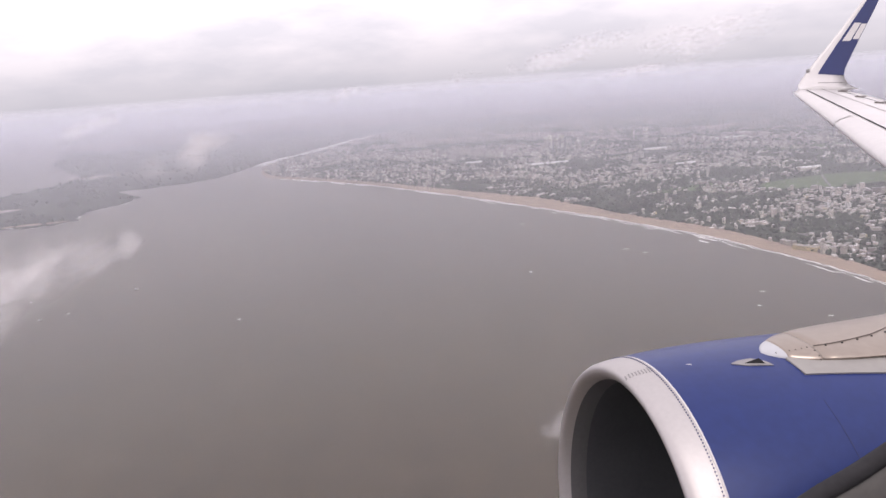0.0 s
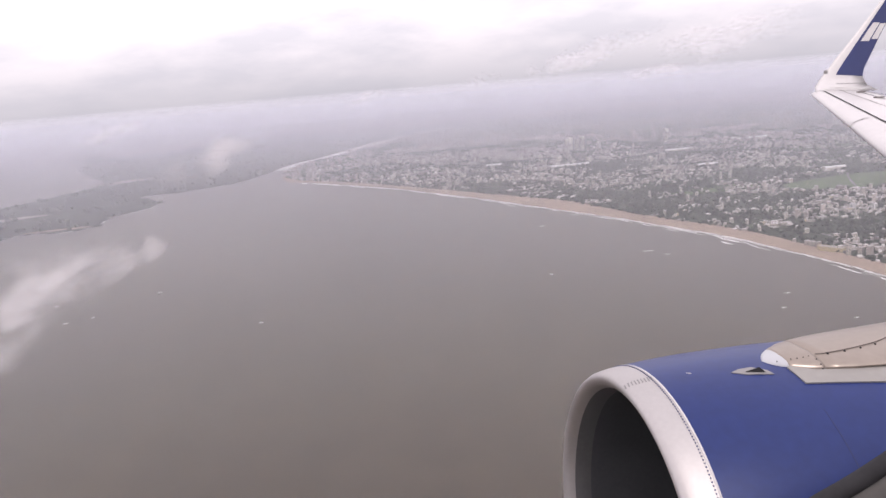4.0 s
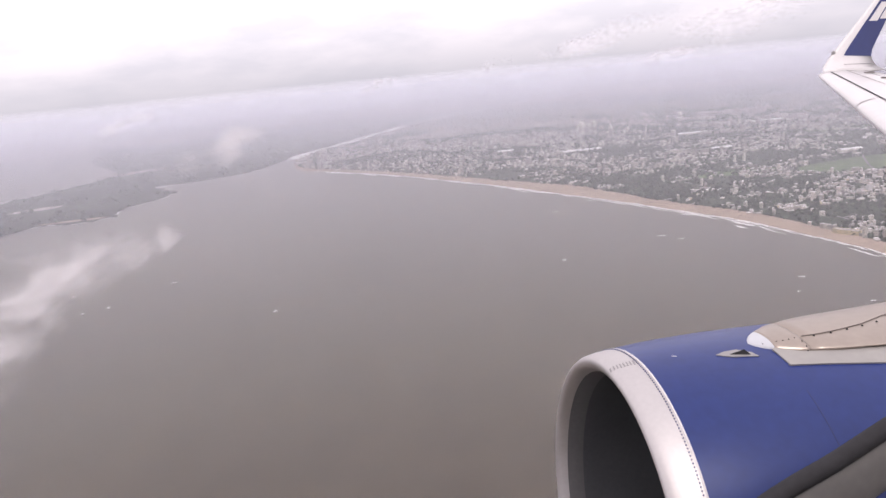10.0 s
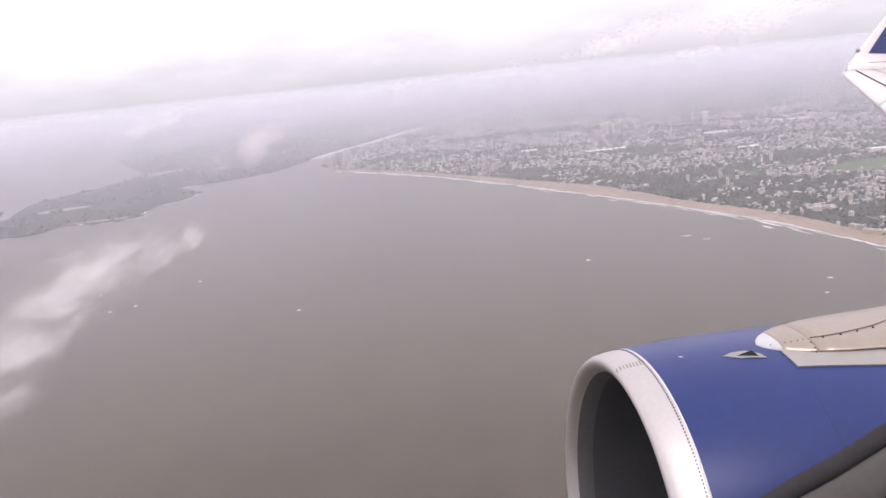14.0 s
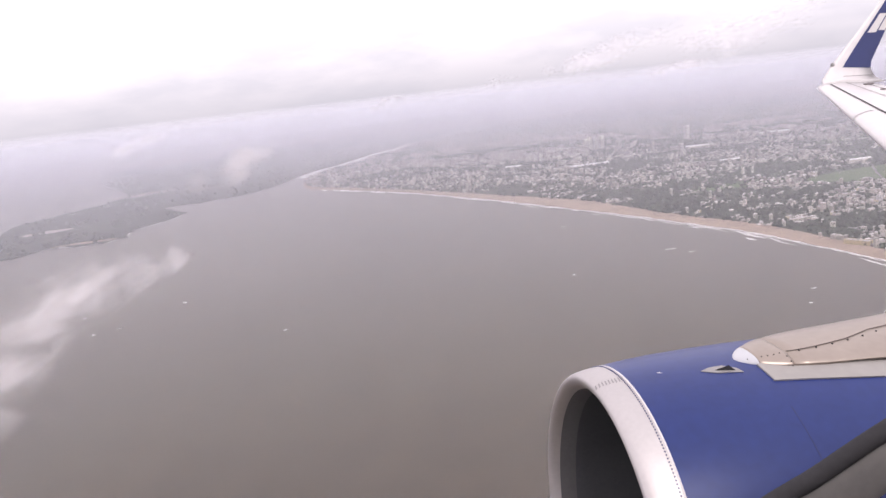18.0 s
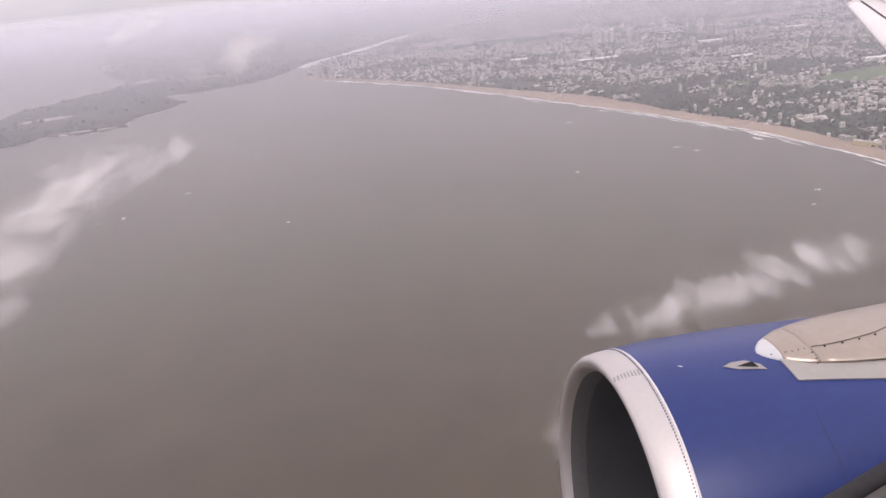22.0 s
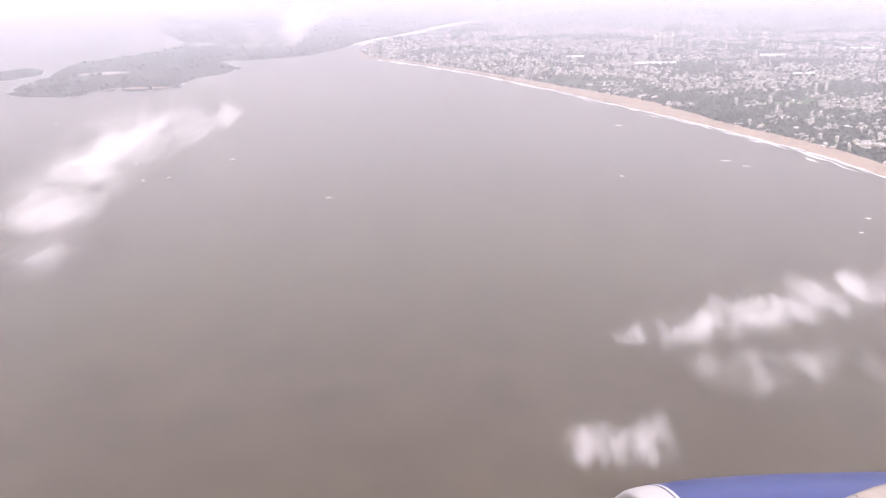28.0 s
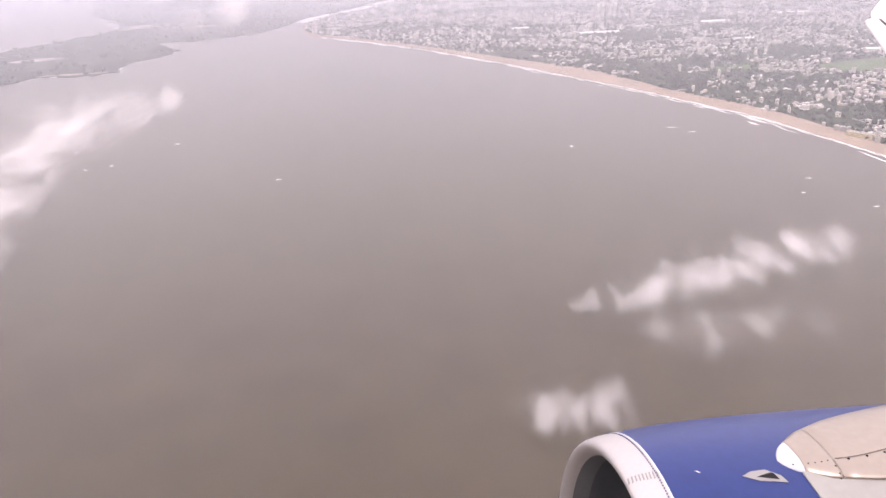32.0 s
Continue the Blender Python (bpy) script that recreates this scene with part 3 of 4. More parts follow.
def wing():
    def le(y):
        d = 15.46 - y
        return Vector((10.59 - 0.52 * d, y, 0.31 - 0.150 * d))
    def chord(y):
        return float(np.interp(y, [0.3, 4.7, 15.4], [6.0, 3.9, 1.35]))
    foil = [(0.0, 0.0), (0.01, 0.016), (0.04, 0.032), (0.12, 0.050), (0.3, 0.062), (0.5, 0.058), (0.75, 0.034), (1.0, 0.002),
            (0.75, -0.014), (0.5, -0.036), (0.3, -0.046), (0.12, -0.036), (0.04, -0.022), (0.01, -0.011)]
    def ring(y, a=0.0, b=1.0, grow=1.0):
        o, c = le(y), chord(y)
        return [(o.x + c * (a + (b - a) * u), y, o.z + c * v * grow) for u, v in foil]
    ys = [-2.4, -1.0, 0.3, 2.5, 4.7, 7.0, 9.5, 12.0, 14.0, 15.1]
    bm = bmesh.new()
    loft(bm, [ring(y) for y in ys])
    bmesh.ops.recalc_face_normals(bm, faces=bm.faces)
    w = part("wing", bm, WHITE, plane, "pale grey swept wing", True)
    # polished slats along the leading edge, a little proud of the wing
    bm0 = [(0.3, 3.6), (4.5, 7.4), (7.45, 11.0), (11.05, 14.8)]
    for y0, y1 in bm0:
        bm = bmesh.new()
        rows = []
        for k in range(9):
            y = y0 + (y1 - y0) * k / 8
            o, c = le(y), chord(y)
            rows.append([(o.x + c * (u - 0.006), y, o.z + c * v * 1.10) for u, v in ((0.16, 0.055), (0.10, 0.049), (0.04, 0.034), (0.01, 0.017), (0.0, 0.0),
                                                                              (0.01, -0.012), (0.04, -0.024), (0.10, -0.035))])
        loft(bm, rows, False, False)
        bmesh.ops.recalc_face_normals(bm, faces=bm.faces)
        part("slat", bm, WHITE, w, "white painted leading-edge slat", True)
    # dark line behind the slats, and panel lines on top
    def line(name, fr, y0, y1, mat, half=0.012, label=""):
        bm = bmesh.new()
        prev = None
        for k in range(25):
            y = y0 + (y1 - y0) * k / 24
            o, c = le(y), chord(y)
            z = float(np.interp(fr, [0, 0.01, 0.04, 0.12, 0.3, 0.5, 0.75, 1.0], [0, 0.016, 0.032, 0.050, 0.062, 0.058, 0.034, 0.002]))
            p = Vector((o.x + c * fr, y, o.z + c * z + 0.006))
            r = [bm.verts.new(p + Vector((-half, 0, 0))), bm.verts.new(p + Vector((half, 0, 0)))]
            if prev:
                bm.faces.new((prev[0], prev[1], r[1], r[0]))
            prev = r
        part(name, bm, mat, w, label)
    line("slat_gap", 0.19, 0.5, 14.9, DARK, 0.022, "dark gap behind the slats")
    line("panel_line", 0.45, 4, 15.0, STEEL, 0.010, "grey panel line")
    line("aileron_gap", 0.72, 9.5, 14.6, DARK, 0.014, "dark aileron hinge gap")
    for i in range(6):
        y = 9.8 + i * 0.95
        o, c = le(y), chord(y)
        bm = box(bmesh.new(), o.x + 0.62 * c, o.x + 0.62 * c + 0.20, y - 0.03, y + 0.03, o.z + 0.046 * c, o.z + 0.046 * c + 0.025)
        part("surface_fitting", bm, STEEL, w)
    # flap track fairings under the wing
    for y in (3.2, 6.6, 9.4, 12.1):
        o, c = le(y), chord(y)
        bm = bmesh.new()
        rows = []
        for k in range(9):
            u = k / 8
            r = 0.20 * math.sin(math.pi * (0.08 + 0.88 * u)) * (c / 3.2 + 0.3)
            rows.append([(o.x + c * (0.45 + 0.75 * u), y + 0.6 * r * math.cos(a), o.z - 0.05 * c - 0.10 + r * math.sin(a)) for a in [2 * math.pi * i / 10 for i in range(10)]])
        loft(bm, rows)
        bmesh.ops.recalc_face_normals(bm, faces=bm.faces)
        part("flap_track_fairing", bm, WHITE, w, "", True)


wing()


def winglet():
    """The upturned tip: a curved root and a raked blade, leaning a little outboard."""
    st = [  # z, leading x, trailing x, y
        (0.31, 10.55, 12.0, 15.05), (0.33, 10.60, 12.02, 15.22), (0.42, 10.70, 11.96, 15.38), (0.56, 10.84, 11.90, 15.44), (0.70, 10.97, 11.90, 15.47),
        (1.0, 11.27, 12.09, 15.53), (1.5, 11.78, 12.42, 15.63), (2.0, 12.27, 12.77, 15.73), (2.36, 12.62, 13.0, 15.80), (2.5, 12.80, 13.08, 15.83), (2.56, 12.98, 13.12, 15.84)]
    def at(z):
        c = np.array(st)
        return [float(np.interp(z, c[:, 0], c[:, k])) for k in (1, 2, 3)]
    foil = [(0.0, 0.0), (0.02, 0.3), (0.1, 0.7), (0.3, 1.0), (0.6, 0.7), (1.0, 0.05), (0.6, -0.7), (0.3, -1.0), (0.1, -0.7), (0.02, -0.3)]
    bm = bmesh.new()
    rings = []
    for i, (z, a, b, y) in enumerate(st):
        th = 0.055 * (b - a)
        tilt = radians([78, 62, 40, 22, 14, 13, 13, 13, 13, 13, 13][i])
        rings.append([(a + (b - a) * u, y - th * v * math.cos(tilt), z + th * v * math.sin(tilt)) for u, v in foil])
    loft(bm, rings)
    bmesh.ops.recalc_face_normals(bm, faces=bm.faces)
    w = part("winglet", bm, WHITE, plane, "white upturned wingtip with a navy panel", True)

    def panel(name, corners, mat, label, out=0.0):
        """A skin on the inboard face; corners in (share of chord, height)."""
        bm = bmesh.new()
        rows = []
        for k in range(13):
            t = k / 12
            row = []
            for j in range(9):
                s = j / 8
                p = [(1 - t) * ((1 - s) * np.array(corners[0]) + s * np.array(corners[1])) + t * ((1 - s) * np.array(corners[3]) + s * np.array(corners[2]))][0]
                a, b, y = at(p[1])
                th = 0.055 * (b - a)
                v = float(np.interp(p[0], [0, 0.02, 0.1, 0.3, 0.6, 1.0], [0, 0.3, 0.7, 1.0, 0.7, 0.05]))
                row.append((a + (b - a) * p[0], y - th * v - 0.006 - out, p[1]))
            rows.append(row)
        loft(bm, rows, False, False)
        return part(name, bm, mat, w, label, True)

    panel("navy_panel", [(0.28, 0.66), (0.985, 0.62), (0.985, 2.40), (0.20, 2.40)], NAVY, "navy blue painted panel")
    panel("tip_cap", [(0.05, 2.36), (0.985, 2.404), (0.985, 2.555), (0.15, 2.54)], NAVY, "navy blue painted tip")
    panel("base_joint", [(0.02, 0.465), (0.99, 0.455), (0.99, 0.470), (0.02, 0.48)], PALE, "fine joint above the wing")
    # the maker's sign on the panel, as two plain white blocks
    panel("sign_shape", [(0.35, 1.37), (0.66, 1.37), (0.66, 1.77), (0.35, 1.77)], WHITE, "plain white shape of a sign", 0.004)
    panel("sign_shape", [(0.71, 1.41), (0.96, 1.41), (0.96, 1.75), (0.71, 1.75)], WHITE, "plain white shape of a sign", 0.004)
    # navigation light in the kink of the leading edge
    bm = bmesh.new()
    bmesh.ops.create_icosphere(bm, subdivisions=2, radius=0.04, matrix=Matrix.Translation((11.0, 15.46, 0.73)) @ Matrix.Diagonal((1.3, 0.8, 1.2, 1)))
    part("navigation_light", bm, PALE, w, "small dark tip light", True)


winglet()


def window_edge():
    """The dark sealed lower edge of a cabin window with the pale trim under it."""
    line = smooth_line([(1.58, -2.03), (1.74, -1.84), (1.92, -1.73), (2.13, -1.635), (2.36, -1.515), (2.77, -1.30), (3.2, -0.98)], 8)
    def tube(r, drop, depth):
        bm = bmesh.new()
        rows = []
        for i, (x, z) in enumerate(line):
            j = min(i, len(line) - 2)
            t = np.array(line[j + 1]) - np.array(line[j])
            t /= np.linalg.norm(t)
            n = np.array([-t[1], t[0]])
            rows.append([(x + n[0] * (r * math.cos(a) - drop), 2.83 + depth * math.sin(a), z + n[1] * (r * math.cos(a) - drop)) for a in [2 * math.pi * k / 12 for k in range(12)]])
        loft(bm, rows)
        bmesh.ops.recalc_face_normals(bm, faces=bm.faces)
        return bm
    part("window_seal", tube(0.042, 0.0, 0.04), RUBBER, plane, "dark rubber seal of a cabin window", True)
    part("window_trim", tube(0.12, 0.15, 0.03), TRIM, plane, "pale trim under the cabin window", True)


TRIM = material("cabin_trim", (0.13, 0.125, 0.12), 0.7, scale=3, vary=0.1)
RUBBER = material("window_rubber", (0.036, 0.035, 0.038), 0.8, scale=4, vary=0.15, spec=0.15)
window_edge()


# fuselage added unseen behind the view, to block sky light from inboard
bm = bmesh.new()
loft(bm, [[(x, -3.4 + r * math.cos(2 * math.pi * i / 48), -0.45 + r * math.sin(2 * math.pi * i / 48)) for i in range(48)]
          for x, r in ((-13.0, 0.4), (-12.4, 1.0), (-11.0, 1.55), (-9.0, 1.9), (-7.0, 1.98), (6.0, 1.98), (14.0, 1.98), (19.0, 1.5), (23.0, 0.6))])
bmesh.ops.recalc_face_normals(bm, faces=bm.faces)
part("fuselage", bm, HULL_PAINT, plane, "white fuselage out of view, blocking sky light", True)


# ---------------------------------------------------------------- clouds
def cloud_material(name, thick, grain, seed, soft=1.5, detail=4, torn=3.6):
    """Vapour: denser to the middle of its body, torn by noise at two scales."""
    m = bpy.data.materials.new(name)
    m.use_nodes = True
    nt = m.node_tree
    nt.nodes.clear()
    N, L = nt.nodes.new, nt.links.new

    def calc(op, a, b=None):
        n = N("ShaderNodeMath")
        n.operation = op
        for i, v in enumerate((a, b)):
            if isinstance(v, (int, float)):
                n.inputs[i].default_value = v
            elif v is not None:
                L(v, n.inputs[i])
        return n.outputs[0]
    g, tc, ln = N("ShaderNodeNewGeometry"), N("ShaderNodeTexCoord"), N("ShaderNodeVectorMath")
    ln.operation = "LENGTH"
    L(tc.outputs["Object"], ln.inputs[0])
    mp = N("ShaderNodeMapping")
    mp.inputs["Location"].default_value = (seed * 13.1, seed * 7.7, seed * 3.3)
    mp.inputs["Scale"].default_value = (1, 0.14, 1.35)
    L(g.outputs["Position"], mp.inputs[0])
    n1 = N("ShaderNodeTexNoise")
    n1.inputs["Scale"].default_value, n1.inputs["Detail"].default_value, n1.inputs["Roughness"].default_value = grain, detail, 0.48
    L(mp.outputs[0], n1.inputs[0])
    n2 = N("ShaderNodeTexNoise")            # fine torn edges
    n2.inputs["Scale"].default_value, n2.inputs["Detail"].default_value, n2.inputs["Roughness"].default_value = grain * 5.5, 6, 0.6
    L(mp.outputs[0], n2.inputs[0])
    rough = calc("MULTIPLY", calc("SUBTRACT", n2.outputs[0], 0.5), 2.8)
    fall = calc("SUBTRACT", 1.0, calc("POWER", ln.outputs["Value"], 1.6))
    dens = calc("ADD", calc("MULTIPLY", fall, 1.1), calc("ADD", calc("MULTIPLY", calc("SUBTRACT", n1.outputs[0], 0.54), torn), rough))
    r = N("ShaderNodeMapRange")
    r.interpolation_type = "SMOOTHSTEP"
    r.inputs[1].default_value, r.inputs[2].default_value, r.inputs[4].default_value = 0.10, soft, thick
    L(dens, r.inputs[0])
    edge = N("ShaderNodeMapRange")
    edge.interpolation_type = "SMOOTHSTEP"
    edge.inputs[1].default_value, edge.inputs[2].default_value = 0.0, 0.85
    L(fall, edge.inputs[0])
    out, mix, tr, df, tl, both = (N("ShaderNodeOutputMaterial"), N("ShaderNodeMixShader"), N("ShaderNodeBsdfTransparent"), N("ShaderNodeBsdfDiffuse"),
                                  N("ShaderNodeBsdfTranslucent"), N("ShaderNodeMixShader"))
    df.inputs[0].default_value = tl.inputs[0].default_value = (0.98, 0.96, 0.97, 1)
    both.inputs[0].default_value = 0.4
    L(df.outputs[0], both.inputs[1])
    L(tl.outputs[0], both.inputs[2])
    L(calc("MULTIPLY", r.outputs[0], edge.outputs[0]), mix.inputs[0])
    L(tr.outputs[0], mix.inputs[1])
    L(both.outputs[0], mix.inputs[2])
    L(mix.outputs[0], out.inputs[0])
    return m


def cloud(x, y, z, sx, sy, sz, tilt, mat, label, layers=16):
    """A cloud body of nested wavy layers of vapour."""
    vs, fs = [], []
    nu, nv = 12, 10
    for k in range(layers):
        w = -0.9 + 1.8 * k / (layers - 1)
        o = len(vs)
        for j in range(nv + 1):
            for i in range(nu + 1):
                u, v = -1 + 2 * i / nu, -1 + 2 * j / nv
                vs.append((u, w + 0.10 * noise.noise((u * 1.5, v * 1.5, w * 5 + x)) - 0.25 * v * (1 - abs(w)), v))
        for j in range(nv):
            for i in range(nu):
                p = o + j * (nu + 1) + i
                fs.append((p, p + 1, p + nu + 2, p + nu + 1))
    ob = new("cloud", data_mesh("cloud", vs, fs, mat, True))
    ob.matrix_world = Matrix.Translation((x, y, z)) @ Matrix.Rotation(-math.atan2(x, y), 4, "Z") @ Matrix.Rotation(radians(-tilt), 4, "Y") @ Matrix.Diagonal((sx, sy, sz, 1))
    return tagged(ob, label, "cloud", "low clouds over the bay", "stuff")


PUFF = cloud_material("cloud_puff", 0.22, 0.030, 1, 1.6, 6, 4.2)
VEIL = cloud_material("cloud_veil", 0.15, 0.030, 3, 1.7, 6, 5.0)
WISP = cloud_material("cloud_wisp", 0.14, 0.095, 9, 1.5, 8, 4.2)
SHRED = cloud_material("cloud_shred", 0.07, 0.060, 6, 1.8, 6, 6.0)
FAR = cloud_material("cloud_far", 0.12, 0.014, 4, 1.5, 6)
# a cumulus trailing down to a grey veil: heaps side by side
for x, y, z, w, h, mat, lab in ((-281, 388, 50, 42, 33, VEIL, "soft white cloud trailing over the open bay"), (-285, 439, 60, 54, 38, PUFF, "bright white heap of a cumulus cloud over the bay"),
                                (-286, 489, 69, 57, 38, PUFF, "bright white heap of a cumulus cloud over the bay"), (-280, 540, 72, 49, 31, PUFF, "white heap of a cumulus cloud over the bay"),
                                (-269, 591, 71, 42, 24, VEIL, "thin white cloud trailing off a cumulus"), (-254, 641, 72, 34, 18, VEIL, "thin white cloud trailing off a cumulus")):
    cloud(x, y, z, w, 0.55 * w, h, 30, mat, lab)
# a long torn streak low over the water
for x, y, z, w, h in ((66, 362, 12, 30, 13), (84, 362, 17, 30, 16), (111, 359, 27, 36, 19), (138, 355, 36, 36, 19), (160, 351, 44, 32, 16)):
    cloud(x, y, z, w, 0.5 * w, h, 17, WISP, "torn white streak of low cloud over the water")
cloud(-264, 858, 126, 72, 40, 24, 20, VEIL, "small white cloud over the headland")
cloud(32, 268, 3, 26, 14, 24, 30, WISP, "small ragged white puff of low cloud")
cloud(48, 270, 6, 26, 14, 20, 20, WISP, "small ragged white puff of low cloud")
cloud(114, 317, 16, 60, 14, 20, 10, SHRED, "thin torn shreds of low cloud")
# far puffs over the land and the horizon
cloud(-224, 2289, 158, 80, 40, 24, 16, FAR, "small white puff of cloud far over the land")
cloud(-918, 2108, 120, 140, 50, 34, 14, FAR, "faint pale cloud bank far over the sea")
cloud(476, 2556, 240, 300, 70, 62, 12, FAR, "bright bank of white cloud beyond the city")
cloud(870, 2455, 250, 300, 70, 74, 10, FAR, "bright bank of white cloud beyond the city")
cloud(123, 2497, 180, 85, 40, 30, 14, FAR, "small white puff of cloud far over the land")
cloud(700, 2510, 165, 240, 60, 26, 8, FAR, "thin white streak of cloud beyond the city")


# ---------------------------------------------------------------- surf
def surf():
    """Broken white lines of foam along the beach, and loose patches off it."""
    rng = random.Random(4)
    vs, fs = [], []
    d = np.r_[0, np.cumsum(np.linalg.norm(np.diff(water, axis=0), axis=1))]

    def streak(s0, length, off, wide):
        n = max(4, int(length / 4))
        o = len(vs)
        for i in range(n + 1):
            s = s0 + length * i / n
            p = np.array([np.interp(s, d, water[:, 0]), np.interp(s, d, water[:, 1])])
            q = np.array([np.interp(s + 3, d, water[:, 0]), np.interp(s + 3, d, water[:, 1])])
            t = (q - p) / (np.linalg.norm(q - p) + 1e-9)
            nrm = np.array([t[1], -t[0]])
            w = wide * math.sin(math.pi * (i + 0.3) / (n + 0.6)) * (0.6 + 0.8 * rng.random())
            c = p + nrm * (off + 2.0 * noise.noise((s * 0.06, off, 0)))
            for e in (-w, w):
                vs.append((c[0] + nrm[0] * e, c[1] + nrm[1] * e, 0.12))
        for i in range(n):
            a = o + 2 * i
            fs.append((a, a + 1, a + 3, a + 2))
    s = 300.0
    while s < d[-1] - 500:
        far = 0.5 + 0.5 * min(1, s / 1500)
        for off, keep in ((1.0, 1.0), (3.5, 0.9), (8.5, 0.5), (13.0, 0.14), (22.0, 0.05)):
            if rng.random() < keep:
                streak(s + rng.uniform(-8, 8), rng.uniform(16, 46), off * rng.uniform(0.8, 1.3), rng.uniform(0.9, 2.0) * float(np.interp(s, [300, 1500], [1.9, 0.65])))
        s += rng.uniform(16, 26)
    # which side is the sea: away from the wood line
    return vs, fs


sv, sf = surf()
tagged(new("surf", data_mesh("surf", sv, sf, FOAM)), "broken white lines of surf along the beach", "surf", kind="stuff")


def fringe(line, name, label, seed, chance, wide, start=0.0, end=1.0):
    rng = random.Random(seed)
    vs, fs = [], []
    n = len(line)
    for i in range(int(n * start), int(n * end) - 1):
        if rng.random() > chance:
            continue
        a, b = line[i], line[i + 1]
        t = (b - a) / (np.linalg.norm(b - a) + 1e-9)
        nrm = np.array([t[1], -t[0]])
        o = len(vs)
        w0, w1 = wide * rng.uniform(0.3, 1.2), wide * rng.uniform(0.3, 1.2)
        for p, w in ((a, w0), (b, w1)):
            for e in (-w, w):
                vs.append((p[0] + nrm[0] * e, p[1] + nrm[1] * e, 0.12))
        fs.append((o, o + 1, o + 3, o + 2))
    tagged(new(name, data_mesh(name, vs, fs, FOAM)), label, "surf", kind="stuff")


fringe(isle, "surf", "white surf breaking round the islet", 5, 0.75, 4.0)
fringe(head, "surf", "white surf along the headland shore", 6, 0.7, 3.0, 0.52, 0.80)
# sandbar breakers off the creek mouth and pale sand on the headland shore
for k, (cx, cy, lx, ly, mat, lab) in enumerate(((1.10, 5.35, 0.05, 0.012, FOAM, "white foam patch off the beach"), (1.55, 4.30, 0.05, 0.010, FOAM, "white foam patch off the beach"),
                                               (1.62, 4.18, 0.04, 0.008, FOAM, "white foam patch off the beach"), (1.86, 3.25, 0.03, 0.008, FOAM, "white foam patch off the beach"),
                                               (1.75, 3.05, 0.02, 0.006, FOAM, "white foam patch off the beach"), (1.95, 2.85, 0.025, 0.006, FOAM, "white foam patch off the beach"),
                                               (-2.2, 11.0, 0.10, 0.03, FOAM, "breakers on the sandbar off the creek"))):
    rng = random.Random(50 + k)
    c = plan((cx, cy))
    bm = bmesh.new()
    ring = [bm.verts.new((c[0] + H * 0.6 * lx * math.cos(a) * rng.uniform(0.5, 1.2), c[1] + H * 0.6 * ly * math.sin(a) * rng.uniform(0.4, 1.3), 0.10)) for a in [2 * math.pi * i / 14 for i in range(14)]]
    bm.faces.new(ring)
    tagged(new("foam_patch", mesh_of(bm, "foam_patch", mat)), lab, "foam", kind="stuff")


# ---------------------------------------------------------------- city
def inside(px, py, poly):
    r = np.zeros(len(px), bool)
    x0, y0 = poly[:, 0], poly[:, 1]
    x1, y1 = np.roll(x0, -1), np.roll(y0, -1)
    for a, b, c, d in zip(x0, y0, x1, y1):
        if b == d:
            continue
        hit = ((b > py) != (d > py)) & (px < (c - a) * (py - b) / (d - b) + a)
        r ^= hit
    return r


FIELD = (3.95, 6.25, 0.75, 0.33)            # open airfield grass: centre and half widths


def in_field(x, y):
    u, v = unplan(x, y)
    a = radians(-12)
    du, dv = u - FIELD[0], v - FIELD[1]
    return ((du * math.cos(a) - dv * math.sin(a)) / FIELD[2]) ** 2 + ((du * math.sin(a) + dv * math.cos(a)) / FIELD[3]) ** 2 < 1


bm = bmesh.new()
ring = []
for i in range(48):
    a = 2 * math.pi * i / 48
    k = 1 + 0.16 * noise.noise((math.cos(a) * 1.5, math.sin(a) * 1.5, 4))
    u, v = FIELD[2] * k * math.cos(a), FIELD[3] * k * math.sin(a)
    w = radians(12)
    p = plan((FIELD[0] + u * math.cos(w) - v * math.sin(w), FIELD[1] + u * math.sin(w) + v * math.cos(w)))
    ring.append(bm.verts.new((p[0], p[1], 1.26)))
bm.faces.new(ring)
tagged(new("grass_field", mesh_of(bm, "grass_field", GRASS)), "open green grass field in the city", "field", kind="structure")

GREEN = ((1.45, 6.25, 0.42, 0.13, 48), (1.0, 12.6, 0.95, 0.55, 25), (-0.4, 10.9, 0.5, 0.3, 30), (2.0, 5.65, 0.30, 0.15, 40), (3.5, 7.1, 0.42, 0.26, 0), (2.5, 8.3, 0.5, 0.14, 10), (2.9, 4.45, 0.22, 0.13, 30),
         (3.0, 5.65, 0.36, 0.11, 20), (3.5, 9.3, 0.8, 0.22, 0), (1.3, 8.65, 0.45, 0.12, -20), (2.45, 5.0, 0.22, 0.08, 50), (3.9, 4.6, 0.5, 0.1, 15), (2.6, 3.4, 0.12, 0.2, 30))


def in_green(x, y):
    """Wooded patches that break up the city."""
    hit = np.zeros(len(x), bool)
    for cu, cv, a, b, turn in GREEN:
        u, v = unplan(x, y)
        du, dv, t = u - cu, v - cv, radians(-turn)
        edge = np.array([0.25 * noise.noise((p * 0.05, q * 0.05, cu)) for p, q in zip(x, y)])
        hit |= ((du * math.cos(t) - dv * math.sin(t)) / a) ** 2 + ((du * math.sin(t) + dv * math.cos(t)) / b) ** 2 < 1 + edge
    return hit


rng = np.random.default_rng(7)


def scatter(count, r0, r1, a0, a1, poly):
    """Even places over a ring sector of the plan that fall on the land."""
    r = np.sqrt(rng.uniform(r0 ** 2, r1 ** 2, count)) * H
    a = np.radians(rng.uniform(a0, a1, count))
    x, y = r * np.sin(a), r * np.cos(a)
    k = inside(x, y, poly) & ~in_field(x, y)
    return x[k], y[k]


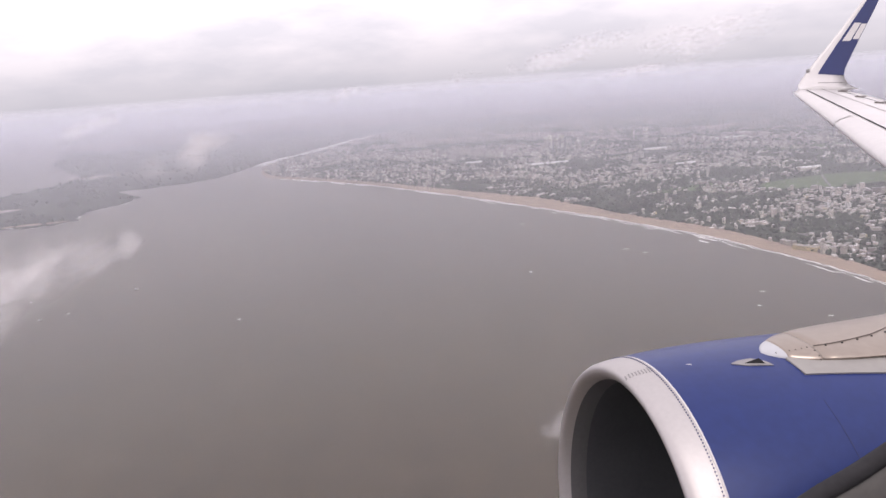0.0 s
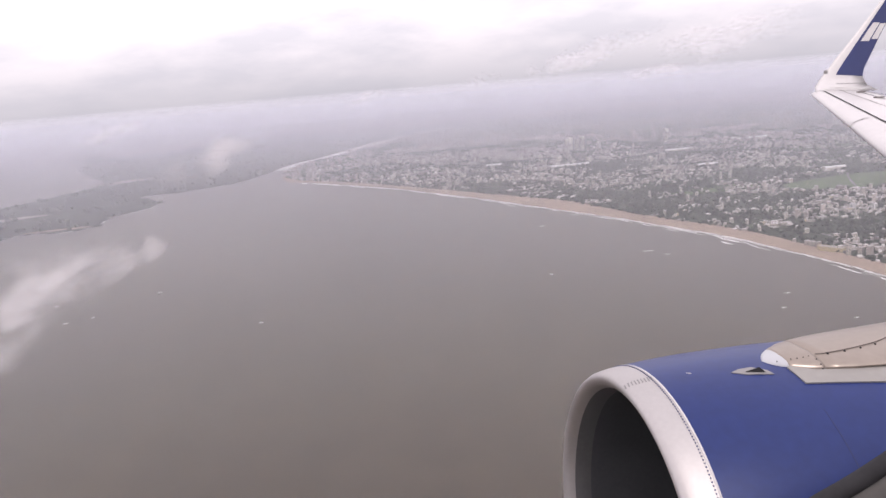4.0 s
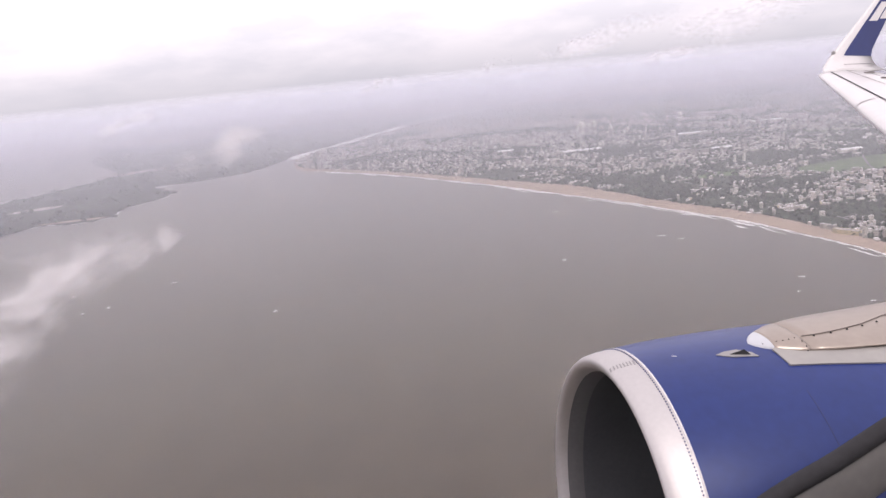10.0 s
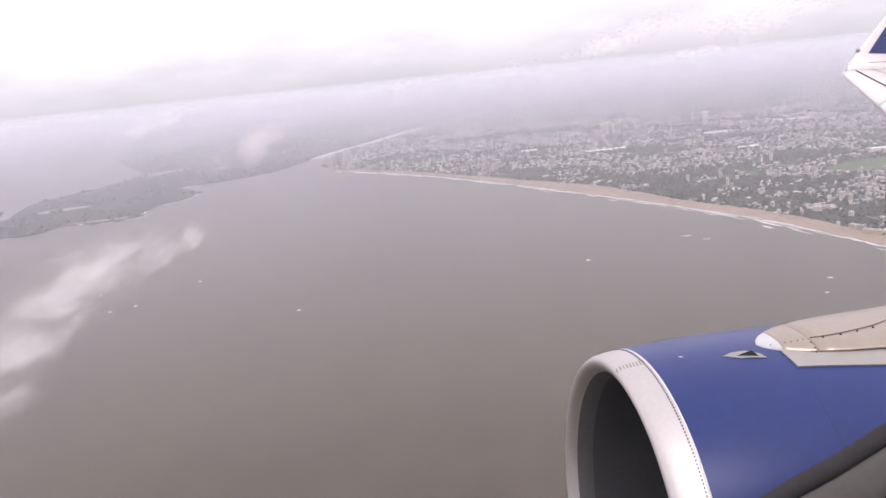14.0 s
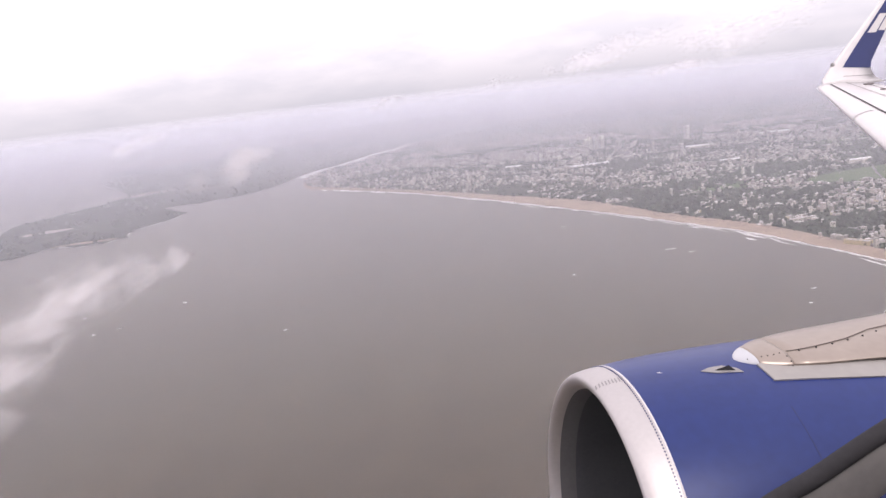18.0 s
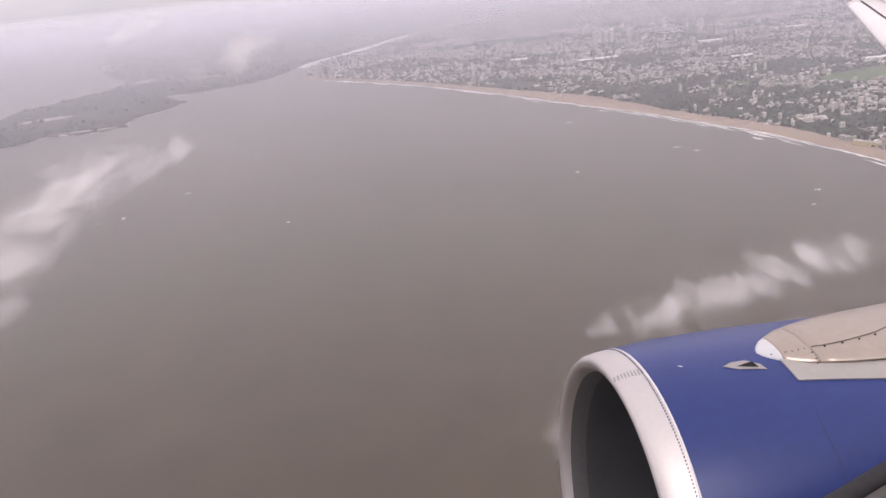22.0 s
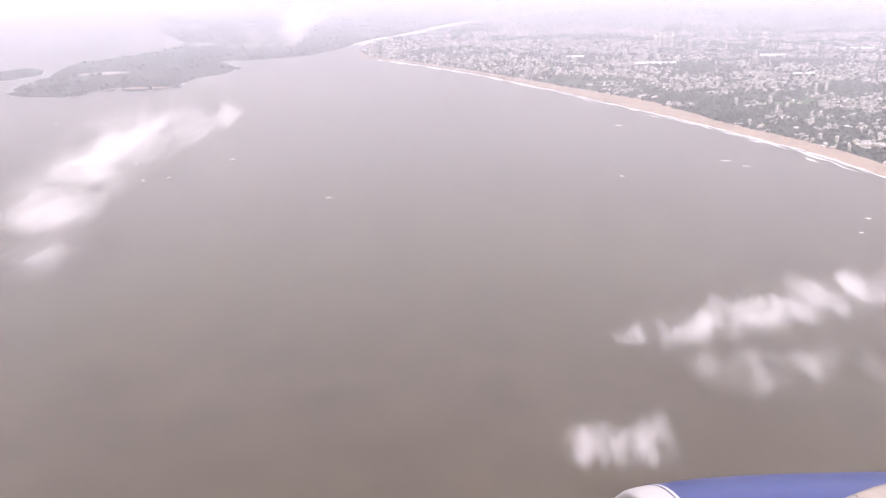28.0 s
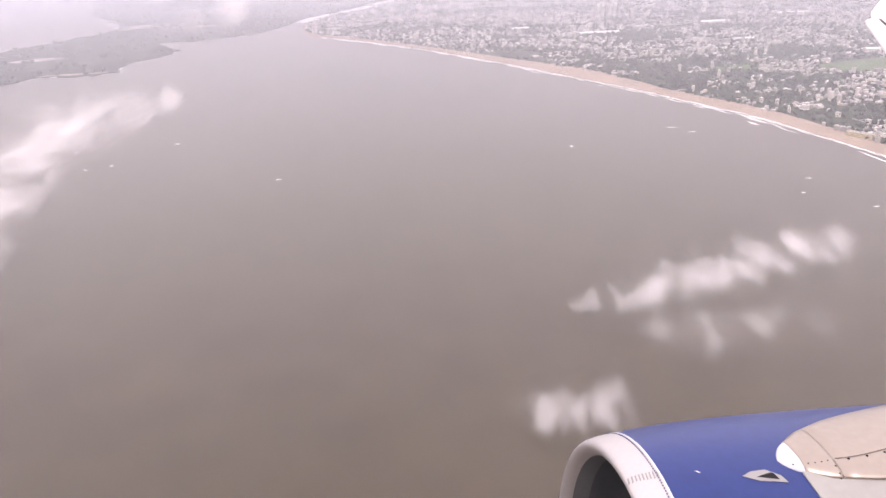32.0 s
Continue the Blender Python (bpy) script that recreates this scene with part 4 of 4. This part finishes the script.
def density(x, y, s=0.011):
    return np.array([0.5 + 0.5 * noise.fractal((a * s, b * s, 1.3), 0.7, 2.0, 3) for a, b in zip(x, y)])


def boxes(name, x, y, w, d, h, turn, z0, mat, label, category):
    n = len(x)
    c, s = np.cos(turn), np.sin(turn)
    corner = np.array([(-1, -1, 0), (1, -1, 0), (1, 1, 0), (-1, 1, 0), (-1, -1, 1), (1, -1, 1), (1, 1, 1), (-1, 1, 1)], float)
    lx, ly = corner[None, :, 0] * w[:, None] / 2, corner[None, :, 1] * d[:, None] / 2
    v = np.stack([x[:, None] + lx * c[:, None] - ly * s[:, None], y[:, None] + lx * s[:, None] + ly * c[:, None],
                  z0[:, None] + corner[None, :, 2] * h[:, None]], -1).reshape(-1, 3)
    f0 = np.array([(4, 5, 6, 7), (0, 1, 5, 4), (1, 2, 6, 5), (2, 3, 7, 6), (3, 0, 4, 7)])
    f = (f0[None] + 8 * np.arange(n)[:, None, None]).reshape(-1, 4)
    me = bpy.data.meshes.new(name)
    me.from_pydata(v.tolist(), [], f.tolist())
    me.materials.append(mat)
    return tagged(new(name, me), label, category, kind="stuff")


def city(name, count, r0, r1, a0, a1, cut, hlow, hhigh, tall):
    x, y = scatter(count, r0, r1, a0, a1, mainland)
    q = 0.55 * density(x, y, 0.007) + 0.45 * density(x + 900, y, 0.022)
    k = (q > cut + 0.05) & ~in_green(x, y)
    x, y, q = x[k], y[k], q[k]
    n = len(x)
    w, d = rng.uniform(2.2, 5.8, n), rng.uniform(1.8, 4.2, n)
    long = rng.random(n) < 0.12
    w[long] *= 2.0
    h = rng.uniform(hlow, hhigh, n) * np.clip(0.6 + 6 * (q - cut), 0.6, 1.9)
    t = rng.random(n) < tall
    h[t] *= rng.uniform(1.7, 3.2, t.sum())
    turn = np.radians(rng.choice([25, 25, 25, 60, -10], n) + rng.normal(0, 8, n))
    boxes(name, x, y, w, d, h, turn, np.full(n, 1.0), CREAM, "crowded pale city blocks among trees", "buildings")
    boxes("flat_roofs", x, y, w * 1.04, d * 1.04, np.full(n, 0.35), turn, 1.0 + h, ROOFS, "flat pale and rusty roofs of the city", "roofs")


ROOFS = material("city_roofs", (0.50, 0.475, 0.45), 0.85, scale=0.1, vary=0.15, fine=8, island=0.55, space="World")
city("city_blocks", 15500, 3.0, 9.0, 2, 50, 0.42, 0.9, 2.4, 0.10)
city("city_blocks", 22000, 9.0, 15.0, -6, 44, 0.43, 1.2, 3.4, 0.10)
city("city_blocks", 6500, 7.0, 12.6, -16, 9, 0.36, 1.2, 3.0, 0.10)
city("city_blocks", 8000, 15.0, 21.0, 2, 40, 0.46, 2.0, 5.0, 0.14)


def trees(count, r0, r1, a0, a1, poly, size, cut, label, seed, woods=False):
    x, y = scatter(count * (8 if woods else 1), r0, r1, a0, a1, poly)
    if woods:
        k = in_green(x, y)
        x, y = x[k], y[k]
    if cut:
        k = density(x, y, 0.014) < cut
        x, y = x[k], y[k]
    t = (1 + 5 ** 0.5) / 2
    ico = np.array([(-1, t, 0), (1, t, 0), (-1, -t, 0), (1, -t, 0), (0, -1, t), (0, 1, t), (0, -1, -t), (0, 1, -t), (t, 0, -1), (t, 0, 1), (-t, 0, -1), (-t, 0, 1)], float)
    ico /= np.linalg.norm(ico[0])
    fc = np.array([(0, 11, 5), (0, 5, 1), (0, 1, 7), (0, 7, 10), (0, 10, 11), (1, 5, 9), (5, 11, 4), (11, 10, 2), (10, 7, 6), (7, 1, 8),
                   (3, 9, 4), (3, 4, 2), (3, 2, 6), (3, 6, 8), (3, 8, 9), (4, 9, 5), (2, 4, 11), (6, 2, 10), (8, 6, 7), (9, 8, 1)])
    n = len(x)
    s = rng.uniform(0.6, 1.5, n) * size
    v = ico[None] * (1 + rng.uniform(-0.3, 0.3, (n, 12, 1))) * s[:, None, None] * np.array([1.15, 1.15, 0.9])
    v += np.stack([x, y, 1.2 + s * 0.75], -1)[:, None]
    f = (fc[None] + 12 * np.arange(n)[:, None, None]).reshape(-1, 3)
    me = bpy.data.meshes.new("trees")
    me.from_pydata(v.reshape(-1, 3).tolist(), [], f.tolist())
    me.materials.append(LEAF)
    return tagged(new("trees", me), label, "trees", kind="stuff")


trees(9000, 2.4, 7.0, 5, 50, mainland, 1.7, 0, "dark green trees between the houses", 1)
trees(11000, 7.0, 12.6, -16, 44, mainland, 2.2, 0, "dark green trees between the houses", 2)
trees(4000, 4.0, 12.0, 0, 40, mainland, 2.2, 0, "thick dark woods between city quarters", 8, True)
trees(4000, 6.5, 9.0, 2, 16, mainland, 2.0, 0.62, "dark belt of trees behind the beach", 3)
trees(6000, 12.0, 18.0, -16, 40, mainland, 3.0, 0, "far dark trees of the plain", 4)
trees(5000, 7.0, 16.0, -46, -6, headland, 3.0, 0.55, "dark scrub and palms on the headland", 5)


# ---------------------------------------------------------------- single buildings
def block(name, w, d, h, floors, wall, label, group="", tank=True):
    """One building: walls, a band of windows to each storey, roof slab, parapet, water tank."""
    ob = new(name)
    part("walls", box(bmesh.new(), -w / 2, w / 2, -d / 2, d / 2, 0, h), wall, ob)
    step = h / floors
    for k in range(floors):
        z = step * (k + 0.35)
        bm = bmesh.new()
        n = max(2, int(w / 1.1))
        for i in range(n):
            x = -w / 2 + w * (i + 0.5) / n
            for s in (-1, 1):
                y = s * d / 2
                box(bm, x - 0.26 * w / n, x + 0.26 * w / n, min(y, y + s * 0.05), max(y, y + s * 0.05), z, z + step * 0.42)
        for s in (-1, 1):
            x = s * w / 2
            box(bm, min(x, x + s * 0.05), max(x, x + s * 0.05), -d * 0.28, d * 0.28, z, z + step * 0.42)
        part("window_row", bm, GLASS, ob)
    part("roof", box(bmesh.new(), -w / 2 - 0.12, w / 2 + 0.12, -d / 2 - 0.12, d / 2 + 0.12, h, h + 0.22), ROOF, ob)
    bm = bmesh.new()
    for x0, x1, y0, y1 in ((-w / 2, w / 2, -d / 2, -d / 2 + 0.12), (-w / 2, w / 2, d / 2 - 0.12, d / 2), (-w / 2, -w / 2 + 0.12, -d / 2 + 0.12, d / 2 - 0.12), (w / 2 - 0.12, w / 2, -d / 2 + 0.12, d / 2 - 0.12)):
        box(bm, x0, x1, y0, y1, h + 0.22, h + 0.5)
    part("parapet", bm, wall, ob)
    if tank:
        part("water_tank", box(bmesh.new(), -0.7, 0.5, -0.6, 0.4, h + 0.22, h + 1.1), ROOF, ob)
    return tagged(ob, label, "building", group)


def put(ob, u, v, turn=25):
    p = plan((u, v))
    ob.matrix_world = pose(p[0], p[1], 1.2, 0, 0, turn)
    return ob


KINDS = [block("apartment_building", 4.6, 3.4, 4.6, 4, WALL, "pale four-storey apartment building among trees", "city buildings near the beach"),
         block("apartment_building", 3.6, 3.2, 6.2, 6, WALL, "narrow pale six-storey apartment building", "city buildings near the beach"),
         block("house", 3.4, 2.8, 2.3, 2, WALL, "low pale house with a flat roof", "city buildings near the beach"),
         block("apartment_building", 6.4, 3.0, 3.6, 3, WALL, "long pale three-storey apartment building", "city buildings near the beach"),
         block("tower_block", 3.2, 3.0, 9.5, 9, WALL, "slender pale tower block above the houses", "city buildings near the beach"),
         block("house", 4.4, 3.8, 1.9, 1, YELLOW, "low yellowish house with a flat roof", "city buildings near the beach")]
spots, pick, placed = [], random.Random(21), set()
sx, sy = scatter(1400, 2.9, 6.2, 14, 46, mainland)
for x, y in zip(sx, sy):
    if len(spots) >= 190:
        break
    if all((x - a) ** 2 + (y - b) ** 2 > 60 for a, b in spots) and not in_green(np.array([x]), np.array([y]))[0]:
        spots.append((x, y))
for i, (x, y) in enumerate(spots):
    kind = pick.choices(range(6), (30, 16, 22, 14, 7, 11))[0]
    m = pose(x, y, 1.2, 0, 0, pick.choice((25, 25, 60, -10)) + pick.uniform(-9, 9))
    if kind in placed:
        copy_thing(KINDS[kind], m)
    else:
        KINDS[kind].matrix_world = m
        placed.add(kind)

# buildings that stand out
WHITE_WALL = material("white_wall", (0.62, 0.60, 0.57), 0.8, scale=0.3, vary=0.1, fine=8)
hotel = new("beach_hotel")
for x, y, w, d, h in ((0, 0, 32, 7, 5.2), (-10, 7.5, 10, 8, 4.0), (8, 7.5, 14, 8, 3.2)):
    part("wing", box(bmesh.new(), x - w / 2, x + w / 2, y - d / 2, y + d / 2, 0, h), WHITE_WALL, hotel)
    part("roof", box(bmesh.new(), x - w / 2 - 0.2, x + w / 2 + 0.2, y - d / 2 - 0.2, y + d / 2 + 0.2, h, h + 0.3), ROOF, hotel)
for k in range(4):
    bm = bmesh.new()
    for i in range(16):
        box(bm, -15 + i * 1.9, -13.8 + i * 1.9, -3.56, -3.5, 0.6 + k * 1.2, 1.2 + k * 1.2)
    part("window_row", bm, GLASS, hotel)
tagged(put(hotel, 2.64, 2.86, 10), "large white terraced hotel behind the beach", "hotel")
put(block("seafront_hall", 24, 6.5, 4.0, 3, YELLOW, "long yellow seafront building with a pale roof"), 2.42, 3.92, -52)
for u, v in ((3.15, 5.0), (3.26, 4.94)):
    put(block("tower_block", 5.0, 5.0, 7.5, 6, WHITE_WALL, "squat white tower block, one of a pair", "pair of white towers"), u, v, 20)
for u, v, h in ((3.04, 3.52, 8.5), (3.10, 3.47, 10.5), (3.16, 3.42, 9.0), (3.38, 3.51, 12.5), (3.02, 6.95, 11.0), (3.12, 6.98, 12.0)):
    put(block("tower_block", 3.6, 3.4, h, 9, WALL, "pale tower block over the low houses", "tower blocks"), u, v, 20)
for u, v, h in ((2.38, 11.0, 26), (2.46, 11.1, 30), (2.55, 11.1, 24), (2.65, 11.2, 28), (2.30, 10.7, 17), (2.75, 10.6, 20), (2.2, 10.0, 15), (3.9, 11.2, 20), (4.1, 11.8, 24), (3.3, 9.6, 15),
                (2.0, 9.5, 12), (2.12, 9.4, 13), (2.3, 9.2, 11), (1.75, 9.3, 12), (0.6, 8.9, 9), (0.75, 8.75, 8), (0.2, 9.4, 9), (2.9, 8.7, 12), (3.1, 8.9, 13)):
    put(block("tower_block", 8.0, 8.0, h, 12, WALL, "tall pale tower in a far cluster", "far tower cluster"), u, v, 30)
for u, v, w, d in ((2.01, 8.97, 82, 11), (3.6, 9.8, 60, 9), (1.2, 9.7, 34, 8), (4.9, 10.6, 70, 9), (3.3, 8.0, 36, 8), (4.1, 7.0, 40, 7)):
    shed = new("market_shed")
    part("walls", box(bmesh.new(), -w / 2, w / 2, -d / 2, d / 2, 0, 3.4), WALL, shed)
    bm = bmesh.new()
    loft(bm, [[(s * (w / 2 + 0.5), -d / 2 - 0.4, 3.3), (s * (w / 2 + 0.5), 0, 5.4), (s * (w / 2 + 0.5), d / 2 + 0.4, 3.3), (s * (w / 2 + 0.5), 0, 3.2)] for s in (-1, 1)])
    bmesh.ops.recalc_face_normals(bm, faces=bm.faces)
    part("roof", bm, WHITE_ROOF, shed)
    tagged(put(shed, u, v, 8), "long low hall with a bright white roof", "hall", "white-roofed halls")


# ---------------------------------------------------------------- boats
def boat():
    ob = new("fishing_boat")
    bm = bmesh.new()
    rows = []
    for x, w, z in ((-3.2, 0.7, 0.9), (-2.2, 1.0, 0.85), (0, 1.1, 0.8), (1.8, 0.85, 0.95), (2.8, 0.4, 1.15), (3.4, 0.04, 1.35)):
        rows.append([(x, -w, z), (x, -w * 0.6, -0.3), (x, w * 0.6, -0.3), (x, w, z)])
    loft(bm, rows)
    bmesh.ops.recalc_face_normals(bm, faces=bm.faces)
    part("hull", bm, HULL, ob, "white hull")
    part("wheelhouse", box(bmesh.new(), -2.2, -0.6, -0.65, 0.65, 0.82, 2.1), HULL, ob)
    part("mast", box(bmesh.new(), 0.2, 0.3, -0.05, 0.05, 0.8, 3.2), STEEL, ob)
    bm = bmesh.new()
    v = [bm.verts.new(p) for p in ((-3.2, 0.3, 0.03), (-7.5, 0.5, 0.02), (-7.5, -0.1, 0.02), (-3.2, -0.3, 0.03))]
    bm.faces.new(v)
    part("wake", bm, FOAM, ob, "white wake behind the stern")
    return tagged(ob, "small white fishing boat on brown water", "boat", "fishing boats in the bay")


one = boat()
places = [(-1.61, 3.99, 20), (-1.90, 3.53, 15), (-1.80, 3.60, 40), (-2.11, 3.87, 10), (-1.46, 4.88, 25), (0.47, 3.75, 160), (-2.06, 4.74, 15),
          (-3.2, 4.9, 30), (-0.9, 3.3, 200)]
for i, (u, v, a) in enumerate(places):
    m = pose(u * H, v * H, 0.0, 0, 0, a) @ Matrix.Scale(0.7, 4)
    if i:
        copy_thing(one, m)
    else:
        one.matrix_world = m


# ---------------------------------------------------------------- flats and bare ground on the headland
for k, (u, v, a, b, turn, mat, name, lab) in enumerate((
        (-4.35, 12.2, 0.55, 0.28, 35, MUD, "tidal_flat", "pale tidal flat inside the headland"), (-3.75, 14.6, 0.45, 0.30, 10, MUD, "tidal_flat", "pale tidal flat inside the headland"),
        (-3.0, 14.1, 0.35, 0.20, -20, MUD, "tidal_flat", "pale tidal flat inside the headland"), (-3.45, 11.9, 0.5, 0.13, 25, MUD, "tidal_flat", "pale tidal flat inside the headland"),
        (-3.2, 7.30, 0.30, 0.05, 8, SAND, "sand_strip", "narrow strip of pale sand on the headland shore"), (-4.2, 8.5, 0.3, 0.12, 30, MUD, "tidal_flat", "pale tidal flat inside the headland"),
        (0.2, 13.6, 0.9, 0.22, 25, MUD, "tidal_flat", "pale marsh beside the creek"), (2.2, 17.0, 1.4, 0.30, 30, GRASS, "marsh", "green marsh beside the creek"),
        (5.6, 9.0, 0.9, 0.25, 5, GRASS, "grass_field", "open green grass field in the city"), (2.75, 6.35, 0.42, 0.14, 15, GRASS, "grass_field", "open green grass field in the city"))):
    bm = bmesh.new()
    ring = []
    for i in range(28):
        t = 2 * math.pi * i / 28
        e = 1 + 0.45 * noise.noise((math.cos(t) * 1.8, math.sin(t) * 1.8, k * 3.7))
        x, y = a * e * math.cos(t), b * e * math.sin(t)
        c, s_ = math.cos(radians(turn)), math.sin(radians(turn))
        p = plan((u + x * c - y * s_, v + x * s_ + y * c))
        ring.append(bm.verts.new((p[0], p[1], 1.46 if u < 0 else 1.27)))
    bm.faces.new(ring)
    tagged(new(name, mesh_of(bm, name, mat)), lab, name.replace("_", " "), kind="structure")


# ---------------------------------------------------------------- streets
def street(points, half, label):
    line = plan(smooth_line(points, 10))
    vs, fs = [], []
    for i in range(len(line)):
        j = min(i, len(line) - 2)
        t = line[j + 1] - line[j]
        t = t / np.linalg.norm(t)
        for e in (-half, half):
            vs.append((line[i][0] - t[1] * e, line[i][1] + t[0] * e, 1.32))
        if i:
            o = 2 * i
            fs.append((o - 2, o, o + 1, o - 1))
    tagged(new("road", data_mesh("road", vs, fs, ASPHALT)), label, "road", kind="structure")


ASPHALT = material("worn_asphalt", (0.16, 0.15, 0.145), 0.9, scale=0.1, vary=0.2, space="World")
street([(2.75, 2.3), (2.72, 3.2), (2.62, 4.2), (2.42, 5.2), (2.2, 6.3), (1.6, 7.6), (0.6, 9.0), (-0.6, 11.0)], 1.6, "grey coast road behind the beach")
street([(2.6, 4.3), (3.4, 4.7), (4.6, 5.3), (6.4, 6.2)], 1.3, "grey street running inland")
street([(2.2, 6.3), (3.2, 7.4), (4.8, 9.2), (7.0, 11.5)], 1.5, "grey street running inland")
street([(3.5, 2.8), (3.7, 4.2), (3.6, 5.6), (4.6, 7.8)], 1.3, "grey street between the houses")
